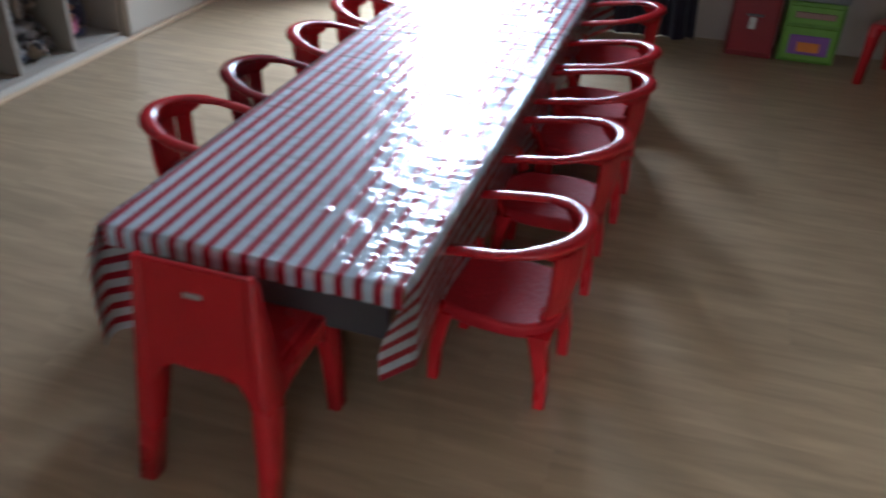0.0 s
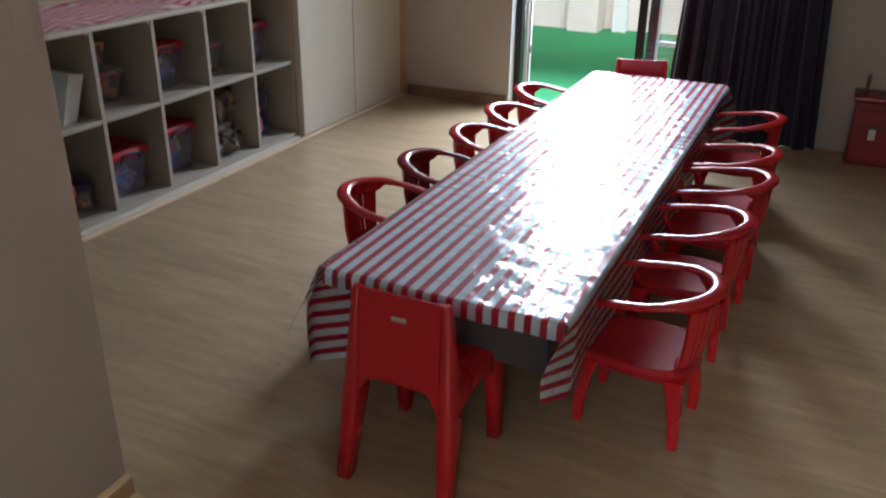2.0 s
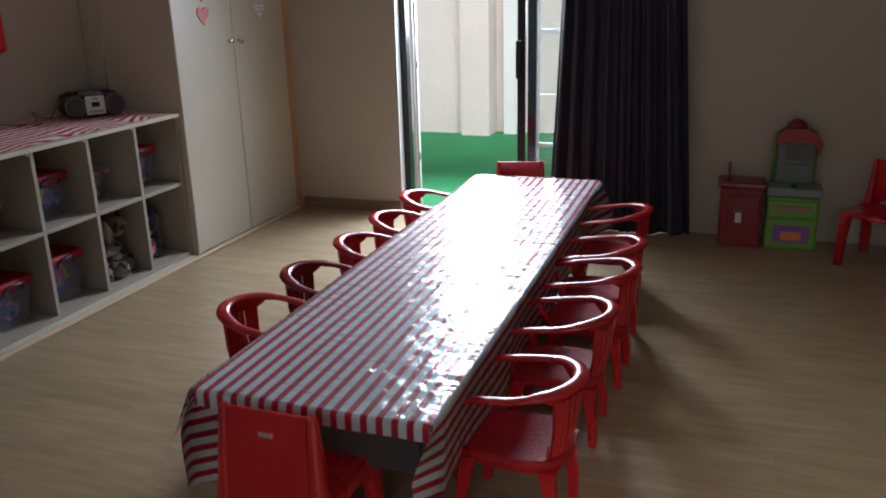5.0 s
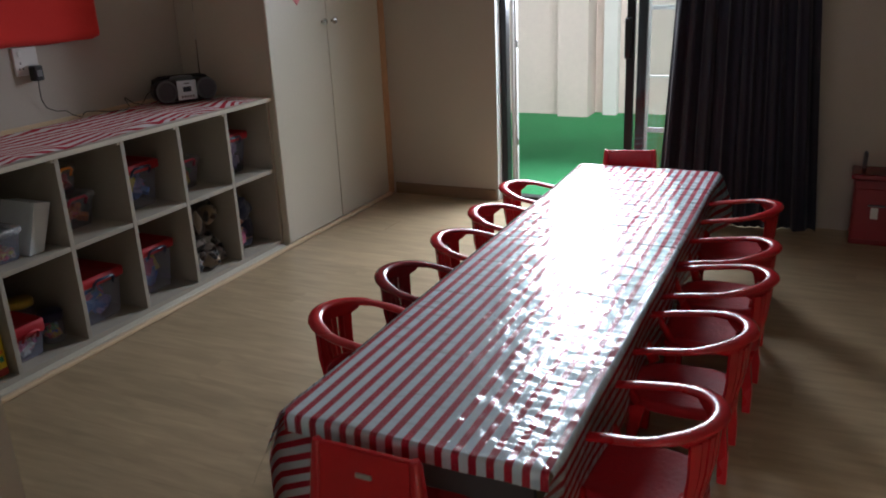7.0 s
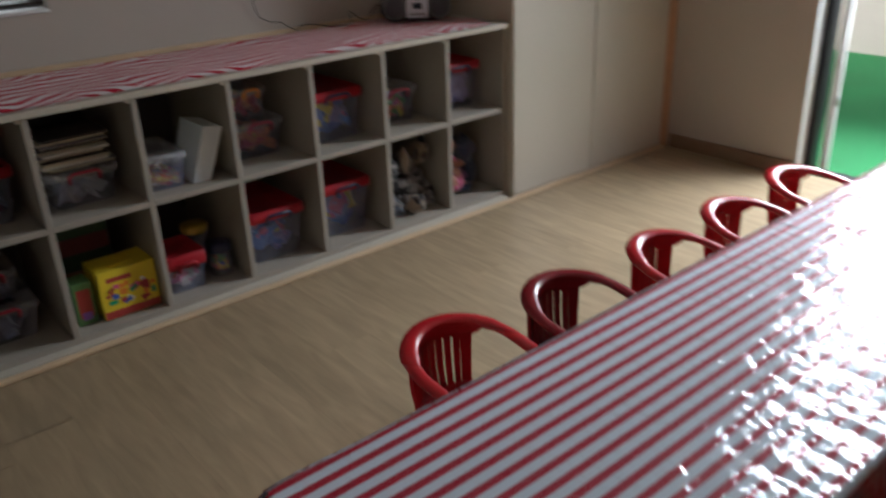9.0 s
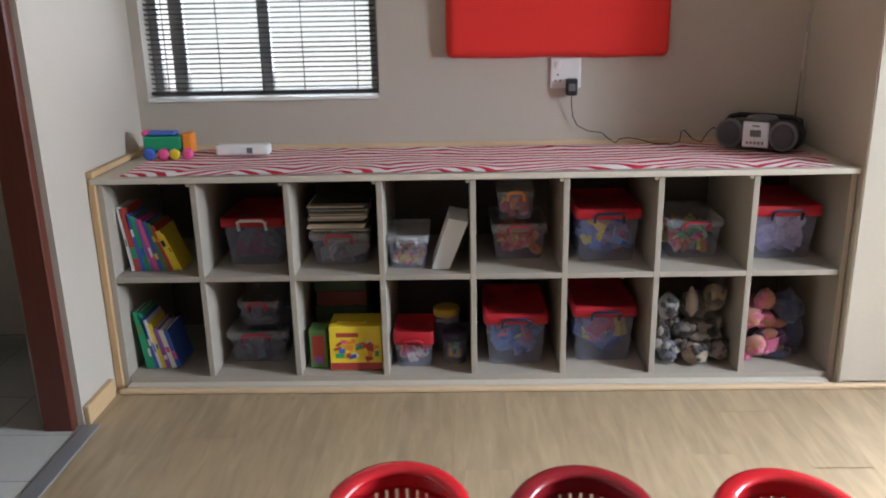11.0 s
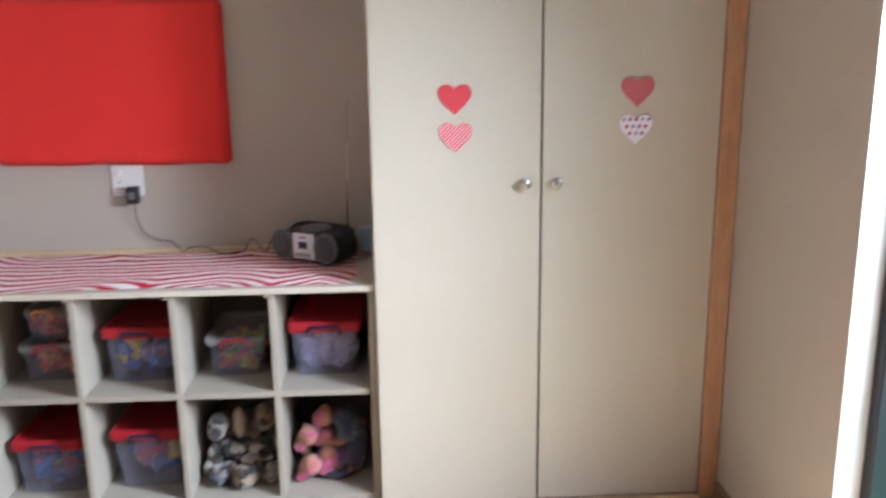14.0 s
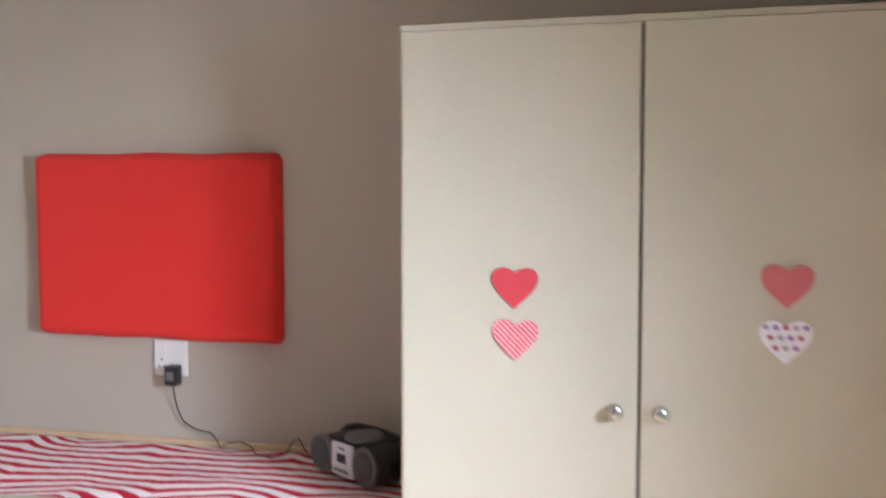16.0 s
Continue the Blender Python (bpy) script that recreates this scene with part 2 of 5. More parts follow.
def bbox(x0, x1, y0, y1, z0, z1, bevel=0.0, seg=1):
    return box(bmesh.new(), x0, x1, y0, y1, z0, z1, bevel, seg)


def tube(bm, pts, radii, sides=8, squash=(1.0, 1.0), closed=False, cap=True):
    """Sweeps a ring along points; radii is one number or one for each point."""
    pts = [Vector(q) for q in pts]
    if not hasattr(radii, "__len__"):
        radii = [radii] * len(pts)
    rings = []
    for i, q in enumerate(pts):
        a = pts[i - 1] if (i or closed) else q
        b = pts[(i + 1) % len(pts)] if (i + 1 < len(pts) or closed) else q
        d = (b - a).normalized()
        up = Vector((0, 0, 1)) if abs(d.z) < 0.95 else Vector((0, 1, 0))
        u = d.cross(up).normalized()
        w = u.cross(d).normalized()
        rings.append([bm.verts.new(q + radii[i] * (squash[0] * math.cos(2 * math.pi * k / sides) * u + squash[1] * math.sin(2 * math.pi * k / sides) * w)) for k in range(sides)])
    n = len(rings)
    for i in range(n if closed else n - 1):
        r, t = rings[i], rings[(i + 1) % n]
        for k in range(sides):
            f = bm.faces.new((r[k], r[(k + 1) % sides], t[(k + 1) % sides], t[k]))
            f.smooth = True
    if cap and not closed:
        bm.faces.new(rings[0][::-1])
        bm.faces.new(rings[-1])
    return bm


def lathe(bm, profile, sides=16, at=(0, 0, 0), cap=True):
    """Turns (radius, height) pairs round the z axis."""
    rings = [[bm.verts.new((at[0] + r * math.cos(2 * math.pi * k / sides), at[1] + r * math.sin(2 * math.pi * k / sides), at[2] + z)) for k in range(sides)] for r, z in profile]
    for a, b in zip(rings, rings[1:]):
        for k in range(sides):
            f = bm.faces.new((a[k], a[(k + 1) % sides], b[(k + 1) % sides], b[k]))
            f.smooth = True
    if cap:
        bm.faces.new(rings[0][::-1])
        bm.faces.new(rings[-1])
    return bm


def prism(bm, outline, axis, d0, d1):
    """Extrudes a flat outline of (u, v) along an axis from d0 to d1."""
    def at(u, v, d):
        return {"x": (d, u, v), "y": (u, d, v), "z": (u, v, d)}[axis]
    a = [bm.verts.new(at(u, v, d0)) for u, v in outline]
    b = [bm.verts.new(at(u, v, d1)) for u, v in outline]
    n = len(outline)
    bm.faces.new(a)
    bm.faces.new(b[::-1])
    for i in range(n):
        bm.faces.new((a[i], b[i], b[(i + 1) % n], a[(i + 1) % n]))
    bmesh.ops.recalc_face_normals(bm, faces=bm.faces)
    return bm


def sheet(bm, nu, nv, fn, uv=None, thick=0.0):
    """A grid of nu x nv cells by fn(u, v) in 0..1, with optional cloth coordinates."""
    lay = bm.loops.layers.uv.new("cloth") if uv else None
    v = [[bm.verts.new(fn(i / nu, j / nv)) for j in range(nv + 1)] for i in range(nu + 1)]
    for i in range(nu):
        for j in range(nv):
            ids = ((i, j), (i + 1, j), (i + 1, j + 1), (i, j + 1))
            f = bm.faces.new([v[a][b] for a, b in ids])
            f.smooth = True
            if lay:
                for lp, (a, b) in zip(f.loops, ids):
                    lp[lay].uv = uv(a / nu, b / nv)
    if thick:
        bmesh.ops.recalc_face_normals(bm, faces=bm.faces)
        bmesh.ops.solidify(bm, geom=list(bm.faces), thickness=thick)
    return bm


def finish(name, bm, material):
    bmesh.ops.recalc_face_normals(bm, faces=bm.faces)
    me = bpy.data.meshes.new(name)
    bm.to_mesh(me)
    bm.free()
    for m in (material if isinstance(material, (list, tuple)) else [material]):
        me.materials.append(m)
    return me


def part(name, bm, material, parent, label="", world=True):
    """Links a bmesh as one mesh under a thing or a part. world: its points are given in the room's metres."""
    if world:
        root, o = Vector((0, 0, 0)), parent
        while o is not None:
            root, o = root + o.location, o.parent
        bmesh.ops.translate(bm, verts=bm.verts, vec=-root)
    ob = new(name, finish(name, bm, material))
    ob.parent = parent
    return tagged(ob, label=label)


def thing(name, at, label, category, group="", kind=""):
    ob = new(name)
    ob.empty_display_size = 0.1
    ob.location = at
    return tagged(ob, label, category, group, kind)


def solid(name, bm, material, label, category, group="", kind="", origin=None):
    """A thing that is one mesh."""
    if origin is None:
        lo = [min(v.co[i] for v in bm.verts) for i in range(3)]
        hi = [max(v.co[i] for v in bm.verts) for i in range(3)]
        origin = ((lo[0] + hi[0]) / 2, (lo[1] + hi[1]) / 2, lo[2])
    bmesh.ops.translate(bm, verts=bm.verts, vec=-Vector(origin))
    ob = new(name, finish(name, bm, material))
    ob.location = origin
    return tagged(ob, label, category, group, kind)


# ---- the room's shell ----
XW, XC, YS, YN, XE, YB, CEIL = -3.22, -2.60, 0.71, 4.84, 2.1, -2.8, 2.55

def wall(name, boxes, material=M_WALL):
    bm = bmesh.new()
    for b in boxes:
        box(bm, *b)
    return solid(name, bm, material, "", "", kind="structure", origin=(0, 0, 0))


wall("wall_west", [(XW - 0.2, XW, YS - 0.3, 0.758, 0, CEIL), (XW - 0.2, XW, 0.758, 1.762, 0, 1.075), (XW - 0.2, XW, 0.758, 1.762, 2.05, CEIL), (XW - 0.2, XW, 1.762, YN + 0.2, 0, CEIL)])
wall("wall_north", [(XW, -1.81, YN, YN + 0.2, 0, CEIL), (-1.81, -0.10, YN, YN + 0.2, 2.1, CEIL), (-0.10, XE + 0.2, YN, YN + 0.2, 0, CEIL)])
wall("wall_east", [(XE, XE + 0.2, YB, YN, 0, CEIL)])
wall("wall_south", [(-1.22, -0.6, YB - 0.2, YB, 0, CEIL), (-0.6, 1.6, YB - 0.2, YB, 0, 0.85), (-0.6, 1.6, YB - 0.2, YB, 2.15, CEIL), (1.6, XE + 0.2, YB - 0.2, YB, 0, CEIL)])
wall("wall_passage_side", [(-1.39, -1.25, YB, 0.80, 0, CEIL)])
wall("wall_shelf_end", [(XW, -2.33, YS - 0.16, YS, 0, CEIL), (-2.33, -1.36, YS - 0.16, YS, 2.08, CEIL)])
wall("wall_passage", [(-3.4, -3.22, -1.2, YS - 0.3, 0, CEIL), (-3.22, -1.36, -1.3, -1.2, 0, CEIL)])
solid("ceiling", bbox(-3.42, XE + 0.2, YB - 0.2, YN + 0.2, CEIL, CEIL + 0.12), M_CEIL, "", "", kind="structure", origin=(0, 0, 0))

# ---- yard behind the sliding door ----
solid("ground", bbox(-60, 60, -40, 90, -0.16, -0.06), mat("pale_earth", (0.3, 0.26, 0.2), 0.95, grain=0.2, scale=4), "", "", kind="structure", origin=(0, 0, 0))
solid("turf", bbox(-6.0, 6.0, YN + 0.2, 8.35, -0.06, -0.012), M_TURF, "bright green artificial turf covering the yard", "artificial turf", kind="structure", origin=(0, 0, 0))
yard = bmesh.new()
box(yard, -6.0, -2.40, 8.10, 8.3, -0.05, 1.75)
box(yard, -2.40, -2.09, 7.98, 8.3, -0.05, 1.78)
box(yard, -2.09, 6.0, 8.28, 8.4, -0.05, 1.75)
solid("wall_yard", yard, M_PLASTER, "cream plastered yard wall with a pier", "wall", kind="structure", origin=(0, 0, 0))
solid("post", bbox(-1.98, -1.84, 8.14, 8.26, -0.02, 1.75, 0.006), M_WHITEP, "white painted post against the yard wall", "post")

# Invented white backdrop that makes the view through the blind bright.
solid("backdrop_side_yard", bbox(-7.2, -7.0, -8.0, 8.0, -0.06, 3.2), mat("white_backdrop_plaster", (0.78, 0.77, 0.74), 0.85, grain=0.05, bump=0.2, bump_scale=60, stain=0.08), "plain white backdrop wall added beyond the window", "wall", kind="structure", origin=(0, 0, 0))

# ---- shelf unit with sixteen cubbies ----
XF = -2.64
YD = [0.752 + 0.35 * i for i in range(9)]
shelf = thing("cubby_shelf", (-2.93, 2.15, 0), "greige painted low shelf unit of sixteen open cubbies", "shelf unit")
part("top_board", bbox(XW + 0.004, XF + 0.018, 0.725, 3.568, 0.842, 0.864, 0.002), M_MELA, shelf)
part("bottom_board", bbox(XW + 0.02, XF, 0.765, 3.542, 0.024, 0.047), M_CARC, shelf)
part("plinth", bbox(XF - 0.05, XF + 0.036, 0.765, 3.54, 0.0, 0.0235, 0.002), M_MELA, shelf)
# The back's near-black colour carries the deep shade inside the cubbies.
part("back_panel", bbox(XW + 0.004, XW + 0.018, 0.765, 3.542, 0.0, 0.8415), mat("shade_dark_board", (0.10, 0.085, 0.075), 0.7), shelf)
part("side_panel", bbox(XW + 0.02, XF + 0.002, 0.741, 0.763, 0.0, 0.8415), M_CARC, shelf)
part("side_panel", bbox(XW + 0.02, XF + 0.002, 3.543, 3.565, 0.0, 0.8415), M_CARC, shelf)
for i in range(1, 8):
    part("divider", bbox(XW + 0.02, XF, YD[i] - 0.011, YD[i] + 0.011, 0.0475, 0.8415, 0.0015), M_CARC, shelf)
    part("corner_block", bbox(XF - 0.03, XF - 0.002, YD[i] - 0.026, YD[i] - 0.0115, 0.826, 0.841), M_MELA, shelf)
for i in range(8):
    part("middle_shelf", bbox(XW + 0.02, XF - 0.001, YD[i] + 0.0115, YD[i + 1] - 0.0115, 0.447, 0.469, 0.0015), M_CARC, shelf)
solid("trim_floor_strip", bbox(XF + 0.0405, XF + 0.066, 0.742, 4.77, 0.0, 0.021, 0.007, 2), M_PINE_Y, "", "", kind="structure")
solid("trim_shelf_back", bbox(XW + 0.001, XW + 0.02, 0.735, 3.56, 0.865, 0.886, 0.003), M_PINE_Y, "", "", kind="structure")
solid("trim_shelf_end", bbox(XF - 0.02, XF + 0.015, 0.712, 0.740, 0.0, 0.866, 0.003), M_PINE, "", "", kind="structure")
solid("trim_shelf_side", bbox(XW + 0.022, XF + 0.015, 0.711, 0.738, 0.867, 0.890, 0.003), M_PINE_X, "", "", kind="structure")
solid("baseboard_shelf_end", bbox(XF + 0.067, -2.335, YS + 0.001, YS + 0.022, 0, 0.075, 0.003), M_PINE_X, "", "", kind="structure")
# Skirting coloured darker than the other pine to paint in its shadow.
solid("baseboard_north", bbox(-2.575, -1.815, YN - 0.018, YN - 0.001, 0, 0.075, 0.003), mat("shaded_brown_skirting", (0.22, 0.14, 0.085), 0.55, grain=0.15, stretch=(0.7, 6, 6), scale=14), "", "", kind="structure")
bs = bbox(-1.249, -1.224, YB, 0.80, 0, 0.075, 0.003)
box(bs, -1.2235, -1.186, YB, 0.795, 0, 0.030, 0.006)
solid("baseboard_passage_side", bs, mat("pine_skirting_side", (0.52, 0.36, 0.19), 0.5, grain=0.18, scale=14, stretch=(6, 0.7, 6), bump=0.1, bump_scale=40, stain=0.15), "", "", kind="structure", origin=(0, 0, 0))

# ---- tall cupboard ----
cup = thing("cupboard", (-2.9, 4.17, 0), "tall greige built-in cupboard with two closed doors", "cupboard")
part("side_panel", bbox(XW + 0.004, XC - 0.004, 3.570, 3.590, 0, 2.132), M_MELA, cup)
part("plinth", bbox(XC - 0.10, XC - 0.045, 3.591, 4.768, 0, 0.02), M_MELA, cup)
part("top_panel", bbox(XW + 0.004, XC - 0.006, 3.570, 4.768, 2.1325, 2.150, 0.002), M_MELA, cup)
part("carcass_back", bbox(XC - 0.06, XC - 0.03, 3.591, 4.768, 0.021, 2.132), M_DARK, cup)
for y0, y1, ky in ((3.574, 4.150, 4.097), (4.157, 4.766, 4.203)):
    d = part("door", bbox(XC - 0.02, XC, y0, y1, 0.022, 2.132, 0.002), M_MELA, cup)
    kb = lathe(bmesh.new(), [(0.009, 0), (0.008, 0.010), (0.013, 0.014), (0.020, 0.020), (0.0205, 0.026), (0.016, 0.032), (0.006, 0.035)], 18)
    bmesh.ops.rotate(kb, verts=kb.verts, matrix=Matrix.Rotation(radians(90), 3, "Y"))
    bmesh.ops.translate(kb, verts=kb.verts, vec=(XC + 0.0002, ky, 1.222))
    part("knob", kb, M_STEEL, d, "brushed nickel knob")
solid("trim_cupboard_side", bbox(XC - 0.03, XC + 0.006, 4.770, 4.8385, 0, 2.54, 0.004), mat("knotty_pine_batten", (0.48, 0.27, 0.145), 0.5, grain=0.3, scale=9, stretch=(5, 5, 1.2), bump=0.15, bump_scale=30, stain=0.2, stain_scale=6), "", "", kind="structure")

# ---- long table with its cloth ----
TX0, TX1, TY0, TY1, TZ = -0.998, -0.308, 1.337, 4.066, 0.478
table = thing("long_table", ((TX0 + TX1) / 2, (TY0 + TY1) / 2, 0), "long low grey children's table on slim legs", "table")
part("tabletop", bbox(TX0 + 0.022, TX1 - 0.022, TY0 + 0.006, TY1 - 0.006, TZ - 0.03, TZ - 0.003, 0.003), M_TABLEW, table)
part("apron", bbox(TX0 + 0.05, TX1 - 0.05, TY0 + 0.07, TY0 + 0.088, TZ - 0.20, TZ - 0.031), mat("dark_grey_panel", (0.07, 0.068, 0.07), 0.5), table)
part("apron", bbox(TX0 + 0.05, TX1 - 0.05, TY1 - 0.118, TY1 - 0.10, TZ - 0.11, TZ - 0.031), M_TABLEW, table)
for x in (TX0 + 0.10, TX1 - 0.10):
    for y in (TY0 + 0.50, (TY0 + TY1) / 2, TY1 - 0.20):
        part("leg", tube(bmesh.new(), [(x, y, 0), (x, y, TZ - 0.031)], 0.018, 10), M_BLACK, table)


def cloth_point(s, t, lift=0.0, drop_l=0.30, drop_r=0.27, near=0.045, far=0.12):
    """s runs across the table and t along it, in metres on the cloth from the table's near left corner."""
    w, ln = TX1 - TX0, TY1 - TY0
    x, y, z = TX0 + min(max(s, 0), w), TY0 + min(max(t, 0), ln), TZ + lift
    ds, dt = max(-s, s - w, 0), max(-t, t - ln, 0)
    sgn = -1 if s < 0 else 1
    if ds > 0:
        hang = min(1, ds / 0.16)
        corner = math.exp(-(t / 0.16) ** 2) + math.exp(-((t - ln) / 0.16) ** 2)
        fold = 0.012 * math.sin(9 * t + 2 * sgn) * ds / 0.3
        tuck = (0.11 if s < 0 else 0.01) * (1 - min(1, corner)) * min(1, max(0, ds - 0.02) / 0.2)
        x += sgn * (min(ds, 0.012) + fold + lift) - sgn * tuck + sgn * (0.135 if s < 0 else (-0.012 if t < 1 else 0.06)) * corner * hang
        curl = max(0.0, 1 - max(0.0, t) / 0.07) * hang
        x -= sgn * (0.095 if s < 0 else 0.05) * curl
        y -= 0.035 * curl
        z -= max(0, ds - 0.004) * (1 - 0.10 * curl)
    if dt > 0:
        end = -1 if t < 0 else 1
        y += end * (min(dt, 0.012) + 0.002 * math.sin(30 * s) + lift)
        z -= max(0, dt - 0.004)
    x += 0.026 * (0.5 - (y - TY0) / ln)
    return (x, y, z + (0.0012 * math.sin(11 * s + 3 * t) if ds == dt == 0 else 0))


def drape(lift, dl, dr, near, far, nu, nv):
    w, ln = TX1 - TX0, TY1 - TY0
    us = sorted([-dl, -dl * .8, -dl * .6, -dl * .4, -dl * .25, -0.03, -0.012, -0.004, 0.0] + [w * i / nu for i in range(1, nu)] + [w, w + 0.004, w + 0.012, w + 0.03, w + dr * .3, w + dr * .5, w + dr * .7, w + dr * .85, w + dr])
    vs = sorted([0.015, 0.03, 0.05, 0.07, 0.1, 0.14, -near, -near * .6, -0.012, -0.004, 0.0] + [ln * i / nv for i in range(1, nv)] + [ln, ln + 0.004, ln + 0.012, ln + far * .4, ln + far * .7, ln + far])
    bm = bmesh.new()
    lay = bm.loops.layers.uv.new("cloth")
    vs = [v for i, v in enumerate(vs) if i == 0 or v - vs[i - 1] > 1e-4]
    g = [[bm.verts.new(cloth_point(s, t, lift)) for t in vs] for s in us]
    for i in range(len(us) - 1):
        for j in range(len(vs) - 1):
            mid_s, mid_t = (us[i] + us[i + 1]) / 2, (vs[j] + vs[j + 1]) / 2
            if not 0 < mid_s < w and not 0 < mid_t < ln:
                continue
            ids = ((i, j), (i + 1, j), (i + 1, j + 1), (i, j + 1))
            f = bm.faces.new([g[a][b] for a, b in ids])
            f.smooth = True
            for lp, (a, b) in zip(f.loops, ids):
                lp[lay].uv = (us[a], vs[b])
    for v in [v for v in bm.verts if not v.link_faces]:
        bm.verts.remove(v)
    return bm


cloth = solid("tablecloth", drape(0.0, 0.37, 0.255, 0.05, 0.12, 14, 60), M_CLOTH, "red and white striped tablecloth draped over the long table", "tablecloth")
film = solid("plastic_cover", drape(0.004, 0.05, 0.29, 0.055, 0.10, 14, 60), M_FILM, "clear shiny vinyl cover lying over the striped tablecloth", "plastic cover")
film.visible_shadow = False
def flap_at(u, v):
    bow = 0.02 * math.sin(math.pi * u)
    return (-0.998 - 0.145 * v - bow * v + 0.02 * u * v, 1.322 + 0.16 * u + 0.03 * v * (1 - u), 0.474 - 0.28 * v + 0.10 * u * v)
fl = part("corner_flap", sheet(bmesh.new(), 8, 8, flap_at), M_FILM, film)
fr_ = part("corner_flap", sheet(bmesh.new(), 6, 10, lambda u, v: (-0.308 + 0.05 * u + 0.045 * v + 0.012 * math.sin(4 * v), 1.322 - 0.03 * u * v + 0.04 * v, 0.471 - 0.43 * v + 0.04 * u * v)), M_FILM, film)
fl.visible_shadow = fr_.visible_shadow = False


# ---- chairs ----
def tub_chair(material, label, group):
    """A child's round-backed armchair; it faces +y, its back at -y."""
    c = thing("armchair", (0, 0, 0), label, "chair", group)
    seat = bmesh.new()
    out = []
    for k in range(28):
        a = 2 * math.pi * k / 28
        cx, cy = math.cos(a), math.sin(a)
        out.append((0.144 * math.copysign(abs(cx) ** 0.7, cx), (0.178 if cy > 0 else 0.150) * math.copysign(abs(cy) ** 0.7, cy)))
    rings = []
    for sc, z in ((0.96, 0.207), (1.0, 0.213), (1.0, 0.237), (0.97, 0.244), (0.88, 0.243), (0.6, 0.237), (0.25, 0.235)):
        rings.append([seat.verts.new((x * sc, y * sc, z)) for x, y in out])
    for a, b in zip(rings, rings[1:]):
        for k in range(28):
            seat.faces.new((a[k], a[(k + 1) % 28], b[(k + 1) % 28], b[k])).smooth = True
    seat.faces.new(rings[-1])
    seat.faces.new(rings[0][::-1])
    part("seat", seat, M_SEAT if material is M_RED else M_SEAT_M, c, world=False)

    def hoop(a):
        """A point of the hoop: angle a, 0 at the back, +-1.9 towards the arms' ends."""
        r = 0.148
        ext = max(0.0, abs(a) - 1.57)
        if ext:
            x, y = math.copysign(r - 0.012 * ext, a), 0.225 * ext / 0.5
        else:
            x, y = r * math.sin(a), -0.170 * math.cos(a)
        z = 0.457 - 0.030 * min(1.0, abs(a) / 1.57) ** 2 - 0.10 * max(0, ext) ** 1.3
        return Vector((x, y, z))
    n = 30
    aa = [-2.0 + 4.0 * i / n for i in range(n + 1)]
    pts = [hoop(a) for a in aa]
    rad = [0.024 if abs(a) < 1.2 else 0.019 for a in aa]
    part("hoop", tube(bmesh.new(), pts, rad, 10, (1.0, 0.5)), material, c, world=False)
    # slotted back
    for i in range(9):
        a = -0.66 + 0.165 * i
        p1 = hoop(a) + Vector((0, 0, -0.030))
        p0 = Vector((0.142 * math.sin(a * 0.9), -0.145 * math.cos(a * 0.9), 0.238))
        mid = (p0 + p1) / 2 + Vector((0.006 * math.sin(a), -0.006 * math.cos(a), 0))
        wide = 0.0088 if 0 < i < 8 else 0.0150
        bm = bmesh.new()
        tan = Vector((math.cos(a), math.sin(a), 0))
        nor = Vector((math.sin(a), -math.cos(a), 0)) * 0.005
        rows = [[bm.verts.new(q + sgn * tan * wide * k + o) for sgn, o in ((-1, -nor), (1, -nor), (1, nor), (-1, nor))] for q, k in ((p0, 0.8), (mid, 0.92), (p1, 1.05))]
        for r0, r1 in zip(rows, rows[1:]):
            for k in range(4):
                bm.faces.new((r0[k], r0[(k + 1) % 4], r1[(k + 1) % 4], r1[k]))
        part("back_slat" if 0 < i < 8 else "back_upright", bm, material, c, world=False)
    rail = bmesh.new()
    def rail_at(u, v):
        a = -0.98 + 1.96 * u
        q = hoop(a)
        deep = 0.044 * (1 - max(0, abs(a) - 0.66) / 0.34) ** 0.6 if abs(a) < 0.985 else 0.002
        return (q.x * (1 - 0.02 * v), q.y * (1 - 0.02 * v), q.z - 0.002 - deep * v)
    sheet(rail, 26, 3, rail_at, thick=0.009)
    part("top_rail", rail, material, c, world=False)
    low = bmesh.new()
    sheet(low, 12, 2, lambda u, v: ((0.140 + 0.006 * v) * math.sin(-0.72 + 1.44 * u), -(0.140 + 0.006 * v) * math.cos(-0.72 + 1.44 * u), 0.226 + 0.05 * v), thick=0.008)
    part("lower_back", low, material, c, world=False)
    for sx in (-1, 1):
        e = hoop(sx * 2.0)
        part("arm_post", tube(bmesh.new(), [(sx * 0.138, 0.13, 0.238), (sx * 0.155, 0.165, 0.305), (e.x, e.y, e.z)], [0.026, 0.018, 0.017], 8, (1.0, 0.6)), material, c, world=False)
        for sy in (-1, 1):
            bm = bmesh.new()
            x, y = sx * 0.106, (0.130 if sy > 0 else -0.112)
            fx, fy = sx * 0.114, (0.150 if sy > 0 else -0.132)
            rows = [[bm.verts.new((px + a * k, py + b * k, pz)) for a, b in ((-1, -0.8), (-0.8, -1), (0.8, -1), (1, -0.8), (1, 0.8), (0.8, 1), (-0.8, 1), (-1, 0.8))] for px, py, pz, k in ((fx, fy, 0.0, 0.0135), (fx * 0.985, fy * 0.985, 0.08, 0.0155), (x * 1.02, y * 1.02, 0.18, 0.0205), (x * 0.99, y * 0.99, 0.220, 0.030))]
            for r0, r1 in zip(rows, rows[1:]):
                for k in range(8):
                    bm.faces.new((r0[k], r0[(k + 1) % 8], r1[(k + 1) % 8], r1[k]))
            bm.faces.new(rows[0])
            bm.faces.new(rows[-1])
